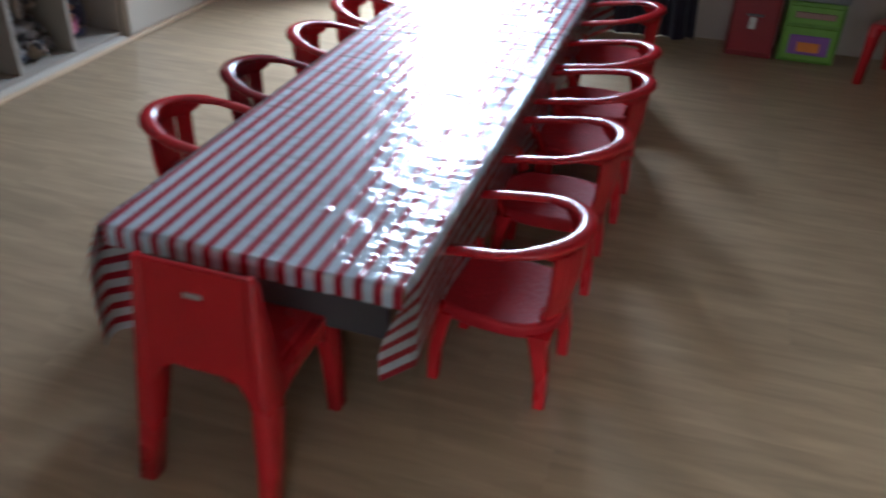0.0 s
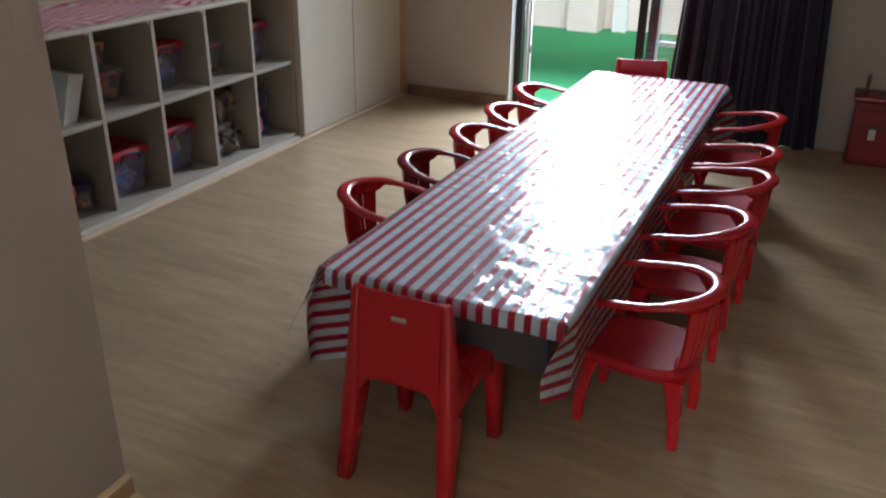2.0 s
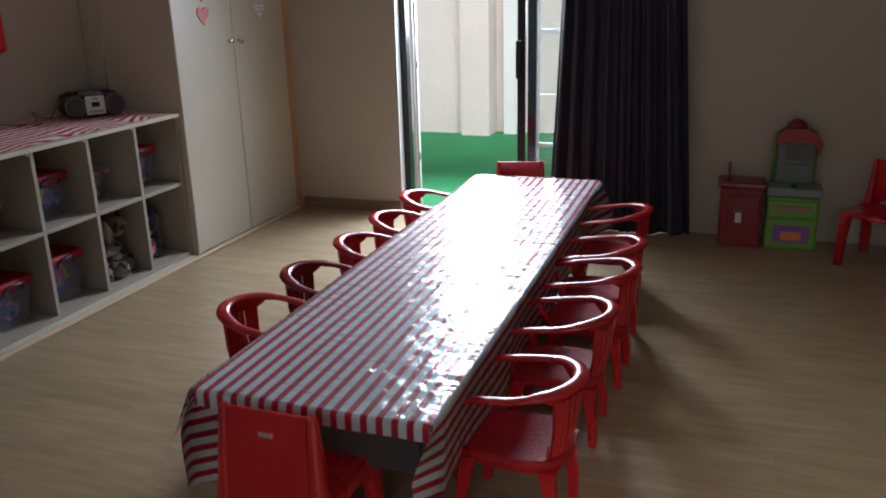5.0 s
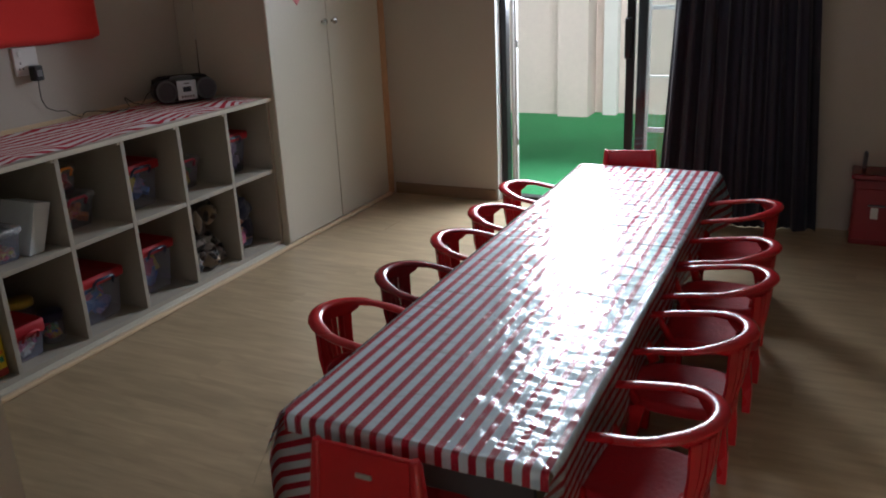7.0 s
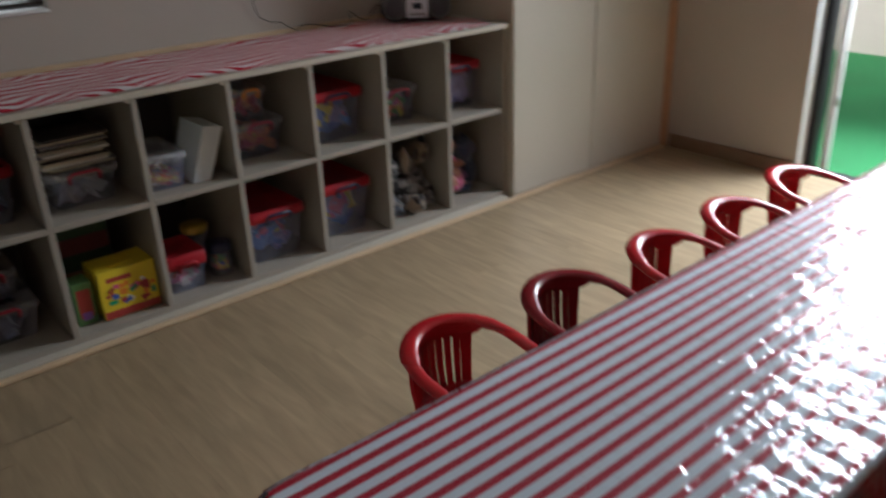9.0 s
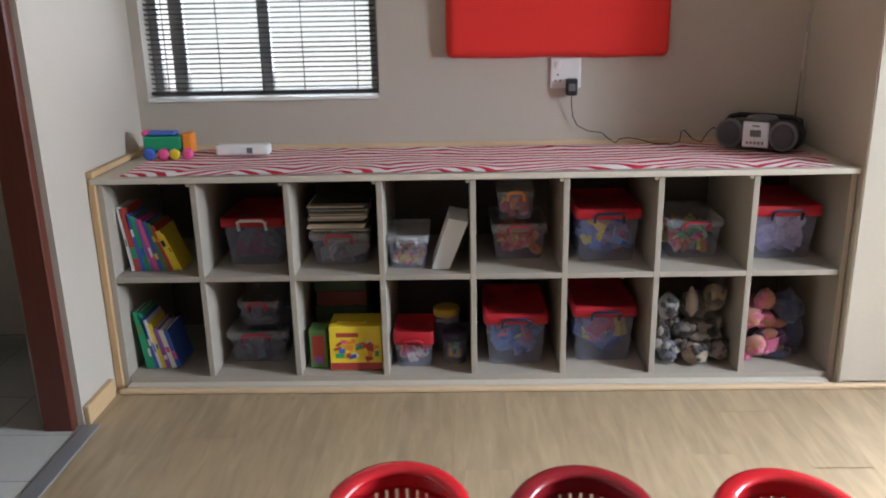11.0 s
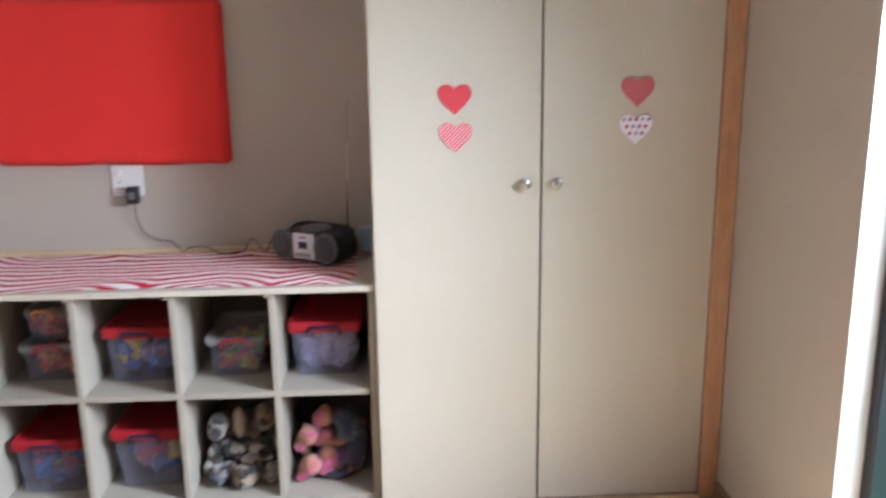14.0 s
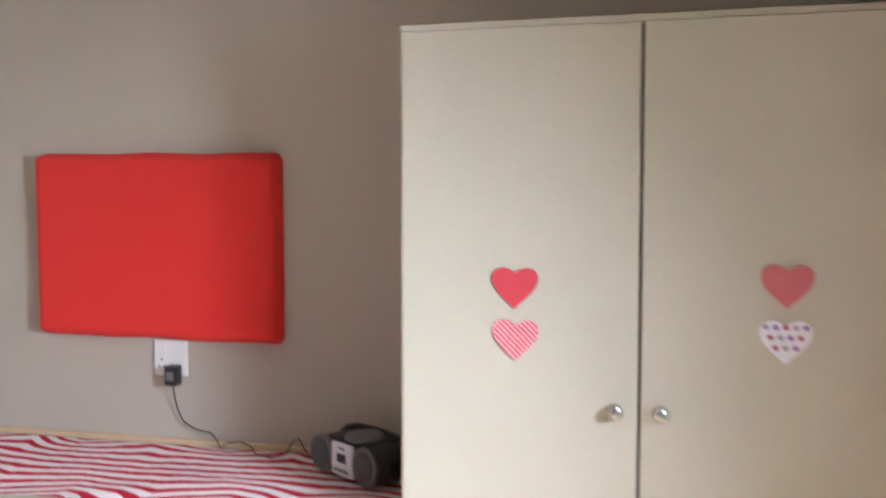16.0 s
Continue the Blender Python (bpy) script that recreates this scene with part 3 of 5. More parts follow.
            part("leg", bm, material, c, world=False)
    return c


def shell_chair(label, group):
    """A child's one-piece chair with a solid square back; it faces +y, back at -y."""
    c = thing("school_chair", (0, 0, 0), label, "chair", group)
    def loft(sections):
        """A rounded bar through (x0, x1, y0, y1, z) sections."""
        bm, c = bmesh.new(), 0.006
        rows = [[bm.verts.new((px, py, z)) for px, py in ((x0 + c, y0), (x1 - c, y0), (x1, y0 + c), (x1, y1 - c), (x1 - c, y1), (x0 + c, y1), (x0, y1 - c), (x0, y0 + c))] for x0, x1, y0, y1, z in sections]
        for r0, r1 in zip(rows, rows[1:]):
            for k in range(8):
                bm.faces.new((r0[k], r0[(k + 1) % 8], r1[(k + 1) % 8], r1[k])).smooth = True
        bm.faces.new(rows[0][::-1])
        bm.faces.new(rows[-1])
        return bm

    def rear(z):
        """How far back the rear face stands at a height."""
        return -0.236 + 0.062 * min(1.0, z / 0.55) ** 0.8
    part("seat", bbox(-0.132, 0.132, -0.165, 0.165, 0.282, 0.306, 0.011, 2), M_RED, c, world=False)
    back = bmesh.new()
    arch = [(-0.112, 0.546), (0.112, 0.546), (0.1135, 0.5), (0.119, 0.30), (0.1175, 0.225), (0.106, 0.268), (0.088, 0.300), (0.06, 0.316), (0.0, 0.322), (-0.06, 0.316), (-0.088, 0.300), (-0.106, 0.268), (-0.1175, 0.225), (-0.119, 0.30), (-0.1135, 0.5)]
    prism(back, arch, "y", 0.003, 0.019)
    for v in back.verts:
        v.co.y += rear(v.co.z)
    bmesh.ops.bevel(back, geom=[e for e in back.edges if len(e.link_faces) == 2 and max(len(f.verts) for f in e.link_faces) > 4], offset=0.003, segments=2, affect="EDGES")
    part("backrest", back, M_RED, c, world=False)
    part("grip_plate", bbox(-0.020, 0.020, rear(0.488) - 0.001, rear(0.488) + 0.012, 0.481, 0.493, 0.002), mat("off_white_plastic", (0.42, 0.38, 0.34), 0.5), c, "small white moulded plate", world=False)
    for sx in (-1, 1):
        cut = []
        for z, out, wide, deep in ((0.0, 0.166, 0.040, 0.044), (0.12, 0.161, 0.042, 0.056), (0.22, 0.156, 0.044, 0.072), (0.29, 0.151, 0.038, 0.084), (0.36, 0.146, 0.032, 0.060), (0.45, 0.140, 0.028, 0.040), (0.535, 0.134, 0.024, 0.027), (0.549, 0.130, 0.018, 0.020)):
            x0, x1 = sorted((sx * out, sx * (out - wide)))
            cut.append((x0, x1, rear(z), rear(z) + deep, z))
        part("rear_leg", loft(cut), M_RED, c, world=False)
        cut = []
        for z, out, wide, y0, y1 in ((0.0, 0.163, 0.036, 0.098, 0.142), (0.14, 0.158, 0.038, 0.094, 0.148), (0.23, 0.154, 0.040, 0.078, 0.156), (0.29, 0.150, 0.040, 0.060, 0.163), (0.304, 0.146, 0.034, 0.066, 0.158)):
            x0, x1 = sorted((sx * out, sx * (out - wide)))
            cut.append((x0, x1, y0, y1, z))
        part("front_leg", loft(cut), M_RED, c, world=False)
        skirt = prism(bmesh.new(), [(-0.145, 0.222), (-0.120, 0.246), (-0.06, 0.262), (0.02, 0.262), (0.062, 0.246), (0.082, 0.222), (0.082, 0.300), (-0.145, 0.300)], "x", sx * 0.142 - 0.008, sx * 0.142 + 0.008)
        part("side_skirt", skirt, M_RED, c, world=False)
    return c


GROUP = "chairs round the long table"
LEFT = [(-1.122, 1.967), (-1.101, 2.362), (-1.084, 2.791), (-1.091, 3.185), (-1.114, 3.625)]
RIGHT = [(-0.166, 1.742), (-0.151, 2.258), (-0.128, 2.716), (-0.143, 3.048), (-0.175, 3.600)]
first = tub_chair(M_RED, "glossy red plastic child's armchair with slatted round back", GROUP)
first.matrix_basis = pose(*LEFT[0], 0, 0, 0, -90)
maroon = tub_chair(M_MAROON, "dark maroon plastic child's armchair with slatted round back", GROUP)
maroon.matrix_basis = pose(*LEFT[1], 0, 0, 0, -90)
for (x, y), turn in zip(LEFT[2:], (-88, -91, -90)):
    copy_thing(first, pose(x, y, 0, 0, 0, turn))
for (x, y), turn in zip(RIGHT, (86, 90, 89, 88, 93)):
    copy_thing(first, pose(x, y, 0, 0, 0, turn))
head = shell_chair("red plastic child's chair with a solid back, at the table's end", GROUP)
head.matrix_basis = pose(-0.656, 1.335, 0, 0, 0, 0)
copy_thing(head, pose(-0.745, 4.00, 0, 0, 0, 194))

# ---- sliding door, gate and curtain ----
door = thing("door_1", (-0.75, YN + 0.11, 0), "black aluminium sliding door standing half open", "sliding door", kind="structure")
part("door_frame", bbox(-1.808, -1.765, YN + 0.075, YN + 0.145, 0, 2.095, 0.004), M_ALU, door)
part("door_frame", bbox(-0.145, -0.102, YN + 0.075, YN + 0.145, 0, 2.095, 0.004), M_ALU, door)
part("door_frame", bbox(-1.764, -0.146, YN + 0.075, YN + 0.145, 2.05, 2.095), M_ALU, door)
part("track", bbox(-1.764, -0.146, YN + 0.075, YN + 0.145, 0, 0.02), M_ALU, door)
for x0, x1, yy in ((-1.0, -0.95, 0.082), (-0.94, -0.885, 0.116), (-0.20, -0.15, 0.082)):
    part("stile", bbox(x0, x1, YN + yy, YN + yy + 0.028, 0.021, 2.049, 0.003), M_ALU, door)
part("rail", bbox(-0.949, -0.201, YN + 0.085, YN + 0.107, 0.021, 0.085), M_ALU, door)
part("rail", bbox(-0.949, -0.201, YN + 0.085, YN + 0.107, 1.99, 2.049), M_ALU, door)
pn = part("pane", bbox(-0.949, -0.201, YN + 0.093, YN + 0.098, 0.086, 1.989), M_GLASS, door)
pn.visible_shadow = False
part("handle", bbox(-1.005, -0.965, YN + 0.052, YN + 0.081, 0.93, 1.17, 0.006), M_BLACK, door, "black pull handle")
solid("door_1_reveal", bbox(-1.8095, -1.806, YN - 0.001, YN + 0.074, 0, 2.098), M_WHITEP, "", "", kind="structure")


def gate(x0, x1, y, label):
    g = thing("security_gate", ((x0 + x1) / 2, y, 0), label, "gate")
    for x in (x0, x1):
        part("upright", bbox(x - 0.011, x + 0.011, y - 0.011, y + 0.011, -0.012, 2.0, 0.002), M_WHITEP, g)
    for z in (0.13, 0.46, 0.80, 1.2, 1.55, 1.96):
        part("crossbar", bbox(x0 + 0.0115, x1 - 0.0115, y - 0.008, y + 0.008, z, z + (0.028 if z in (0.46, 1.2) else 0.012)), M_WHITEP, g)
    return g


gate(-0.90, -0.68, YN + 0.24, "white painted steel security gate folded open outside")
lg = thing("security_gate", (-1.755, YN + 0.22, 0), "white steel trellis gate folded up against the door frame", "gate")
for x in (-1.775, -1.752):
    part("upright", bbox(x - 0.008, x + 0.008, YN + 0.205, YN + 0.235, -0.012, 2.0, 0.002), M_WHITEP, lg)
for z in (0.34, 0.98, 1.62):
    part("hinge", tube(bmesh.new(), [(-1.740, YN + 0.205, z), (-1.740, YN + 0.205, z + 0.05)], 0.006, 8), M_GREYMET, lg)
    part("lattice_bar", bbox(-1.774, -1.753, YN + 0.215, YN + 0.225, z + 0.2, z + 0.214), M_WHITEP, lg)

curtain = thing("curtain", (-0.3, 4.74, 0), "long dark charcoal curtain gathered in folds beside the door", "curtain")
cb = bmesh.new()
def curtain_at(u, v):
    x0, x1 = -0.755 + 0.10 * v, 0.137 - 0.15 * v
    x = x0 + (x1 - x0) * u
    fold = (0.024 + 0.014 * math.sin(7 * u + 1)) * math.sin(u * 50 + 3.2 * math.sin(4.1 * u + 0.4) + 0.5 * v) + 0.012 * math.sin(u * 117 + 2.5 * v + 2 * math.sin(9 * u))
    return (x + 0.006 * math.sin(u * 70), 4.745 + fold * (0.75 + 0.25 * (1 - v)) + 0.01 * math.sin(3 * v + 8 * u), 0.003 + 2.149 * v)
sheet(cb, 150, 14, curtain_at)
part("cloth", cb, M_CURT, curtain)
part("rod", tube(bmesh.new(), [(-0.95, 4.745, 2.155), (0.25, 4.745, 2.155)], 0.012, 10), M_ALU, curtain)
for x in (-0.9, 0.2):
    part("bracket", bbox(x - 0.01, x + 0.01, 4.756, 4.8395, 2.145, 2.165), M_ALU, curtain)

# ---- window with blind ----
win = thing("window_1", (XW - 0.1, 1.26, 1.075), "dark aluminium window behind a venetian blind", "window", kind="structure")
for y0, y1, z0, z1 in ((0.760, 0.80, 1.077, 2.048), (1.72, 1.76, 1.077, 2.048), (0.801, 1.719, 1.077, 1.115), (0.801, 1.719, 2.01, 2.048), (1.235, 1.285, 1.116, 2.009), (0.85, 0.91, 1.116, 2.009)):
    part("window_frame", bbox(XW - 0.14, XW - 0.10, y0, y1, z0, z1, 0.003), M_WINF, win)
for y0, y1 in ((0.911, 1.234), (1.286, 1.719)):
    q = part("pane", bbox(XW - 0.123, XW - 0.118, y0, y1, 1.116, 2.009), M_GLASS, win)
    q.visible_shadow = False
part("window_sill", bbox(XW - 0.099, XW + 0.012, 0.7595, 1.7605, 1.0765, 1.090, 0.003), M_WHITEP, win, "white painted sill")
blind = thing("venetian_blind", (XW - 0.03, 1.26, 1.10), "dark brown venetian blind lowered with open slats", "blind")
part("headrail", bbox(XW - 0.055, XW - 0.01, 0.766, 1.754, 2.015, 2.046), M_BLIND, blind)
part("bottom_rail", bbox(XW - 0.046, XW - 0.016, 0.768, 1.752, 1.104, 1.118, 0.003), M_BLIND, blind)
for i in range(43):
    z = 1.131 + 0.0207 * i
    sl = bmesh.new()
    sheet(sl, 1, 4, lambda u, v: (XW - 0.031 + 0.0125 * (2 * v - 1), 0.769 + 0.982 * u, z + 0.0035 * (2 * v - 1) + 0.002 * (1 - (2 * v - 1) ** 2)), thick=0.0007)
    part("slat", sl, M_BLIND, blind)
for y in (0.85, 1.08, 1.26, 1.44, 1.67):
    part("ladder_cord", tube(bmesh.new(), [(XW - 0.0155, y, 1.11), (XW - 0.0155, y, 2.02)], 0.0022, 5), M_BLIND, blind)

# ---- doorway to the tiled passage ----
df = thing("door_2", (-1.85, YS - 0.09, 0), "open doorway with a mahogany stained frame", "door frame", kind="structure")
part("jamb", bbox(-2.328, -2.285, YS - 0.13, YS - 0.02, 0, 2.075, 0.004), M_MAHOG, df)
part("jamb", bbox(-1.405, -1.362, YS - 0.13, YS - 0.02, 0, 2.075, 0.004), M_MAHOG, df)
part("head", bbox(-2.284, -1.406, YS - 0.13, YS - 0.02, 2.03, 2.075), M_MAHOG, df)
solid("trim_threshold", bbox(-2.33, -1.365, YS - 0.005, YS + 0.06, 0.0, 0.008, 0.002), M_STRIP, "", "", kind="structure")

# ---- more materials for the things ----
def toy_mix(name, colours, rough=0.4):
    """Many small pieces, each of one colour."""
    m, n, l, p = nodes_of(name)
    geo, ramp = n.new("ShaderNodeNewGeometry"), n.new("ShaderNodeValToRGB")
    ramp.color_ramp.interpolation = "CONSTANT"
    while len(ramp.color_ramp.elements) < len(colours):
        ramp.color_ramp.elements.new(0.5)
    for i, c in enumerate(colours):
        ramp.color_ramp.elements[i].position = i / len(colours)
        ramp.color_ramp.elements[i].color = (*c, 1)
    l.new(geo.outputs["Random Per Island"], ramp.inputs[0])
    l.new(ramp.outputs[0], p.inputs["Base Color"])
    p.inputs["Roughness"].default_value = rough
    return m


R_, B_, Y_, G_, P_, O_, L_, W_ = (0.6, 0.03, 0.04), (0.05, 0.12, 0.5), (0.75, 0.6, 0.06), (0.08, 0.4, 0.08), (0.65, 0.12, 0.3), (0.75, 0.2, 0.04), (0.42, 0.36, 0.62), (0.7, 0.68, 0.64)
T_BRIGHT = toy_mix("bright_toy_plastic", [R_, B_, Y_, G_, P_, O_])
T_BLUE = toy_mix("blue_toy_plastic", [(0.07, 0.16, 0.6), (0.1, 0.22, 0.65), P_, B_, Y_, (0.3, 0.25, 0.6)])
T_ORANGE = toy_mix("orange_toy_plastic", [O_, R_, O_, Y_, (0.5, 0.08, 0.03)])
T_LILAC = toy_mix("lilac_toy_plastic", [L_, (0.48, 0.40, 0.68), L_, (0.40, 0.36, 0.64), (0.45, 0.36, 0.62)])
T_PINK = toy_mix("pink_toy_plastic", [P_, W_, (0.7, 0.3, 0.4), R_])
T_GREY = toy_mix("grey_toy_pieces", [(0.10, 0.11, 0.16), (0.2, 0.04, 0.08), (0.13, 0.14, 0.22), (0.16, 0.16, 0.2)])
T_BEAD = toy_mix("wooden_beads", [Y_, R_, (0.5, 0.3, 0.12), W_, O_])


def tub_plastic(name, tint):
    """Cloudy clear plastic."""
    m, n, l, p = nodes_of(name)
    tr, mix = n.new("ShaderNodeBsdfTransparent"), n.new("ShaderNodeMixShader")
    p.inputs["Base Color"].default_value = (*tint, 1)
    p.inputs["Roughness"].default_value = 0.22
    noi, k = n.new("ShaderNodeTexNoise"), n.new("ShaderNodeMath")
    noi.inputs["Scale"].default_value = 12
    k.operation = "MULTIPLY_ADD"
    k.inputs[1].default_value, k.inputs[2].default_value = 0.16, 0.28
    l.new(noi.outputs[0], k.inputs[0])
    l.new(k.outputs[0], mix.inputs["Fac"])
    l.new(tr.outputs[0], mix.inputs[1])
    l.new(p.outputs[0], mix.inputs[2])
    l.new(mix.outputs[0], n["Material Output"].inputs["Surface"])
    return m


M_TUB = tub_plastic("cloudy_clear_plastic", (0.40, 0.43, 0.58))
M_TUBLID = tub_plastic("clear_lid_plastic", (0.62, 0.62, 0.64))
M_LID = mat("red_lid_plastic", (0.36, 0.012, 0.020), 0.5, bump=0.03, spec=0.3)
M_HANDR = mat("dark_red_handle", (0.42, 0.02, 0.05), 0.35, bump=0)
M_CARD = mat("cream_card", (0.62, 0.55, 0.40), 0.8, grain=0.05, bump=0.05)
M_FOAM = mat("white_polystyrene", (0.80, 0.86, 0.90), 0.7, grain=0.04, scale=200, bump=0.2, bump_scale=300)
M_YELLOW = mat("yellow_carton", (0.78, 0.60, 0.03), 0.35, bump=0.02)
M_GREENC = mat("green_carton", (0.10, 0.22, 0.07), 0.4, bump=0.02)
M_REDC = mat("red_carton", (0.40, 0.05, 0.04), 0.4, bump=0.02)
M_BLUEC = mat("blue_plastic", (0.05, 0.12, 0.48), 0.35, bump=0.02)
M_NAVY = mat("navy_lid_plastic", (0.012, 0.014, 0.05), 0.35, bump=0.02)
M_PINKC = mat("pink_plastic", (0.70, 0.10, 0.28), 0.4, bump=0.02)
M_PURP = mat("purple_plastic", (0.25, 0.10, 0.42), 0.4, bump=0.02)
M_ORANGE = mat("orange_plastic", (0.75, 0.25, 0.03), 0.4, bump=0.02)
M_TEAL = mat("green_toy_plastic", (0.02, 0.30, 0.14), 0.35, bump=0.02)
M_LIME = mat("lime_green_plastic", (0.13, 0.31, 0.03), 0.4, bump=0.02)
M_GREYP = mat("grey_plastic", (0.16, 0.16, 0.17), 0.4, bump=0.04)
M_GRILLE = mat("speaker_mesh", (0.085, 0.085, 0.095), 0.55, bump=0.6, bump_scale=900)
M_SILVER = mat("silver_plastic", (0.74, 0.79, 0.84), 0.4, metal=0.15, bump=0.02)
M_LCD = mat("dark_display", (0.02, 0.03, 0.05), 0.15, bump=0)
M_PAPER = mat("page_edges", (0.66, 0.63, 0.56), 0.85, grain=0.1, scale=200, bump=0.1)


def plush(name, c):
    return mat(name, c, 0.95, grain=0.25, scale=120, bump=0.8, bump_scale=260, stain=0.1, stain_scale=12, sheen=0.4)


F_WHITE, F_BLACK, F_BROWN, F_CREAM, F_PINK, F_PEACH, F_GREY, F_NAVY = [plush(n, c) for n, c in (
    ("white_plush", (0.29, 0.265, 0.245)), ("black_plush", (0.014, 0.013, 0.014)), ("brown_plush", (0.05, 0.028, 0.018)), ("cream_plush", (0.27, 0.20, 0.13)),
    ("pink_cloth", (0.60, 0.12, 0.25)), ("peach_vinyl", (0.46, 0.19, 0.12)), ("grey_plush", (0.10, 0.11, 0.14)), ("navy_cloth", (0.03, 0.04, 0.09)))]

# ---- runner cloth on the shelf ----
def runner_at(u, v):
    x, y = -3.192 + 0.545 * u, 0.83 + 2.66 * v
    edge = min(1, min(u, 1 - u) / 0.06)
    z = 0.8665 + edge * 0.007 * (0.5 + noise.noise((x * 7, y * 3.2, 0.3))) ** 2 + 0.004 * abs(noise.noise((x * 5 + 3, y * 14, 1.7)))
    return (x + 0.012 * noise.noise((y * 2.0, 0, 5)) * (1 if u > 0.5 else 0.3), y + 0.015 * noise.noise((x * 9, y, 2)), z)
def runner_uv(u, v):
    x, y = 0.535 * u, 2.62 * v
    w = 0.045 * noise.noise((y * 1.6, x * 1.2, 9.1)) + 0.016 * noise.noise((y * 4.2, x * 3, 4.0)) + 0.005 * noise.noise((y * 15.0, x * 5, 7.0))
    k = y * (2.5 + 0.6 * noise.noise((y * 0.7, 3.0, 1.0))) + 0.25 * noise.noise((x * 4, y, 8.0))
    tri = abs((k % 1.0) - 0.5) * 2
    rim = max(0.0, (u - 0.52) / 0.48) + 0.8 * max(0.0, (0.34 - u) / 0.34)
    return (x + w + 0.15 * rim * (tri - 0.5), y)
solid("shelf_runner", sheet(bmesh.new(), 40, 170, runner_at, runner_uv), M_RUNNER, "rumpled red and white striped cloth spread on the shelf top", "cloth")

# ---- cloth flags over the window ----
bunting = thing("bunting", (XW + 0.03, 1.42, 1.98), "cloth flags with rounded ends, maroon and pink striped", "bunting")
part("cord", tube(bmesh.new(), [(XW + 0.03, 1.10, 1.985), (XW + 0.03, 1.42, 1.978), (XW + 0.03, 1.74, 1.985)], 0.004, 6), M_WHITE, bunting)
for y0, y1, m in ((1.115, 1.405, stripes("pink_striped_flag_cloth", 0, 0.019, 0.5, (0.45, 0.05, 0.12), (0.72, 0.55, 0.60), 0.0, 0.85)), (1.425, 1.705, mat("maroon_flag_cloth", (0.24, 0.010, 0.030), 0.85, grain=0.08, scale=250, bump=0.2, bump_scale=400))):
    def flag_at(u, v):
        low = 1.706 + 0.05 * abs(2 * u - 1) ** 3
        return (XW + 0.031 + 0.006 * math.sin(7 * u + y0 * 5) * v, y0 + (y1 - y0) * u, 1.98 + (low - 1.98) * v)
    part("flag", sheet(bmesh.new(), 16, 8, flag_at, lambda u, v: (0.28 * u, 0.28 * v)), m, bunting)

# ---- things on and above the shelf ----
pad = bmesh.new()
def pad_at(u, v):
    y, z = 2.052 + 0.935 * u, 1.236 + 0.651 * v
    e = min(u * 0.935, (1 - u) * 0.935, v * 0.651, (1 - v) * 0.651)
    d = 0.058 * min(1.0, math.sqrt(max(0, 1 - (1 - min(1, e / 0.03)) ** 2)))
    cu, cv = min(u, 1 - u) * 0.953, min(v, 1 - v) * 0.637
    if cu < 0.03 and cv < 0.03:
        dx, dz = 0.03 - cu, 0.03 - cv
        k = max(dx, dz) / max(1e-6, math.hypot(dx, dz))
        y += (1 if u < 0.5 else -1) * dx * (1 - k)
        z += (1 if v < 0.5 else -1) * dz * (1 - k)
    return (XW + 0.002 + d + 0.003 * noise.noise((y * 5, z * 5, 1)), y + 0.004 * noise.noise((z * 6, 0, 3)), z + 0.006 * noise.noise((y * 5, 2, 0)) + 0.008 * (0.5 - u))
sheet(pad, 64, 44, pad_at)
solid("notice_board", pad, M_REDFAB, "padded board covered in red felt, hung on the wall", "notice board")

plate = thing("wall_socket", (XW, 2.56, 1.108), "square white wall socket plate below the red board", "wall socket")
part("plate", bbox(XW + 0.0005, XW + 0.011, 2.494, 2.622, 1.108, 1.234, 0.004, 2), M_WHITE, plate)
part("switch", bbox(XW + 0.0115, XW + 0.016, 2.515, 2.535, 1.19, 1.22, 0.002), M_WHITEP, plate)
for y, z in ((2.525, 1.165), (2.535, 1.14), (2.515, 1.14)):
    part("pin_hole", bbox(XW + 0.0112, XW + 0.0118, y - 0.003, y + 0.003, z - 0.004, z + 0.004), M_DARK, plate)
adapter = thing("plug_adapter", (XW + 0.03, 2.582, 1.075), "black plug adapter with a thin black cord", "plug")
part("body", bbox(XW + 0.0120, XW + 0.055, 2.557, 2.605, 1.080, 1.150, 0.007, 2), M_BLACK, adapter)
part("label", bbox(XW + 0.0552, XW + 0.0560, 2.567, 2.595, 1.10, 1.13), M_GREYP, adapter)
cord = [(XW + 0.035, 2.582, 1.08), (XW + 0.03, 2.583, 1.04), (XW + 0.022, 2.59, 0.99), (XW + 0.02, 2.61, 0.95), (XW + 0.022, 2.66, 0.925), (XW + 0.022, 2.715, 0.918), (XW + 0.03, 2.745, 0.892), (XW + 0.06, 2.77, 0.878),
        (XW + 0.05, 2.79, 0.893), (XW + 0.03, 2.83, 0.895), (XW + 0.05, 2.88, 0.889), (XW + 0.10, 2.92, 0.881), (XW + 0.13, 2.99, 0.880), (XW + 0.11, 3.03, 0.888), (XW + 0.07, 3.045, 0.925), (XW + 0.06, 3.06, 0.928), (XW + 0.08, 3.09, 0.895), (XW + 0.11, 3.12, 0.884), (XW + 0.13, 3.14, 0.93), (XW + 0.15, 3.155, 0.952), (XW + 0.17, 3.20, 0.93)]
part("cord", tube(bmesh.new(), cord, 0.0024, 6), M_BLACK, adapter)


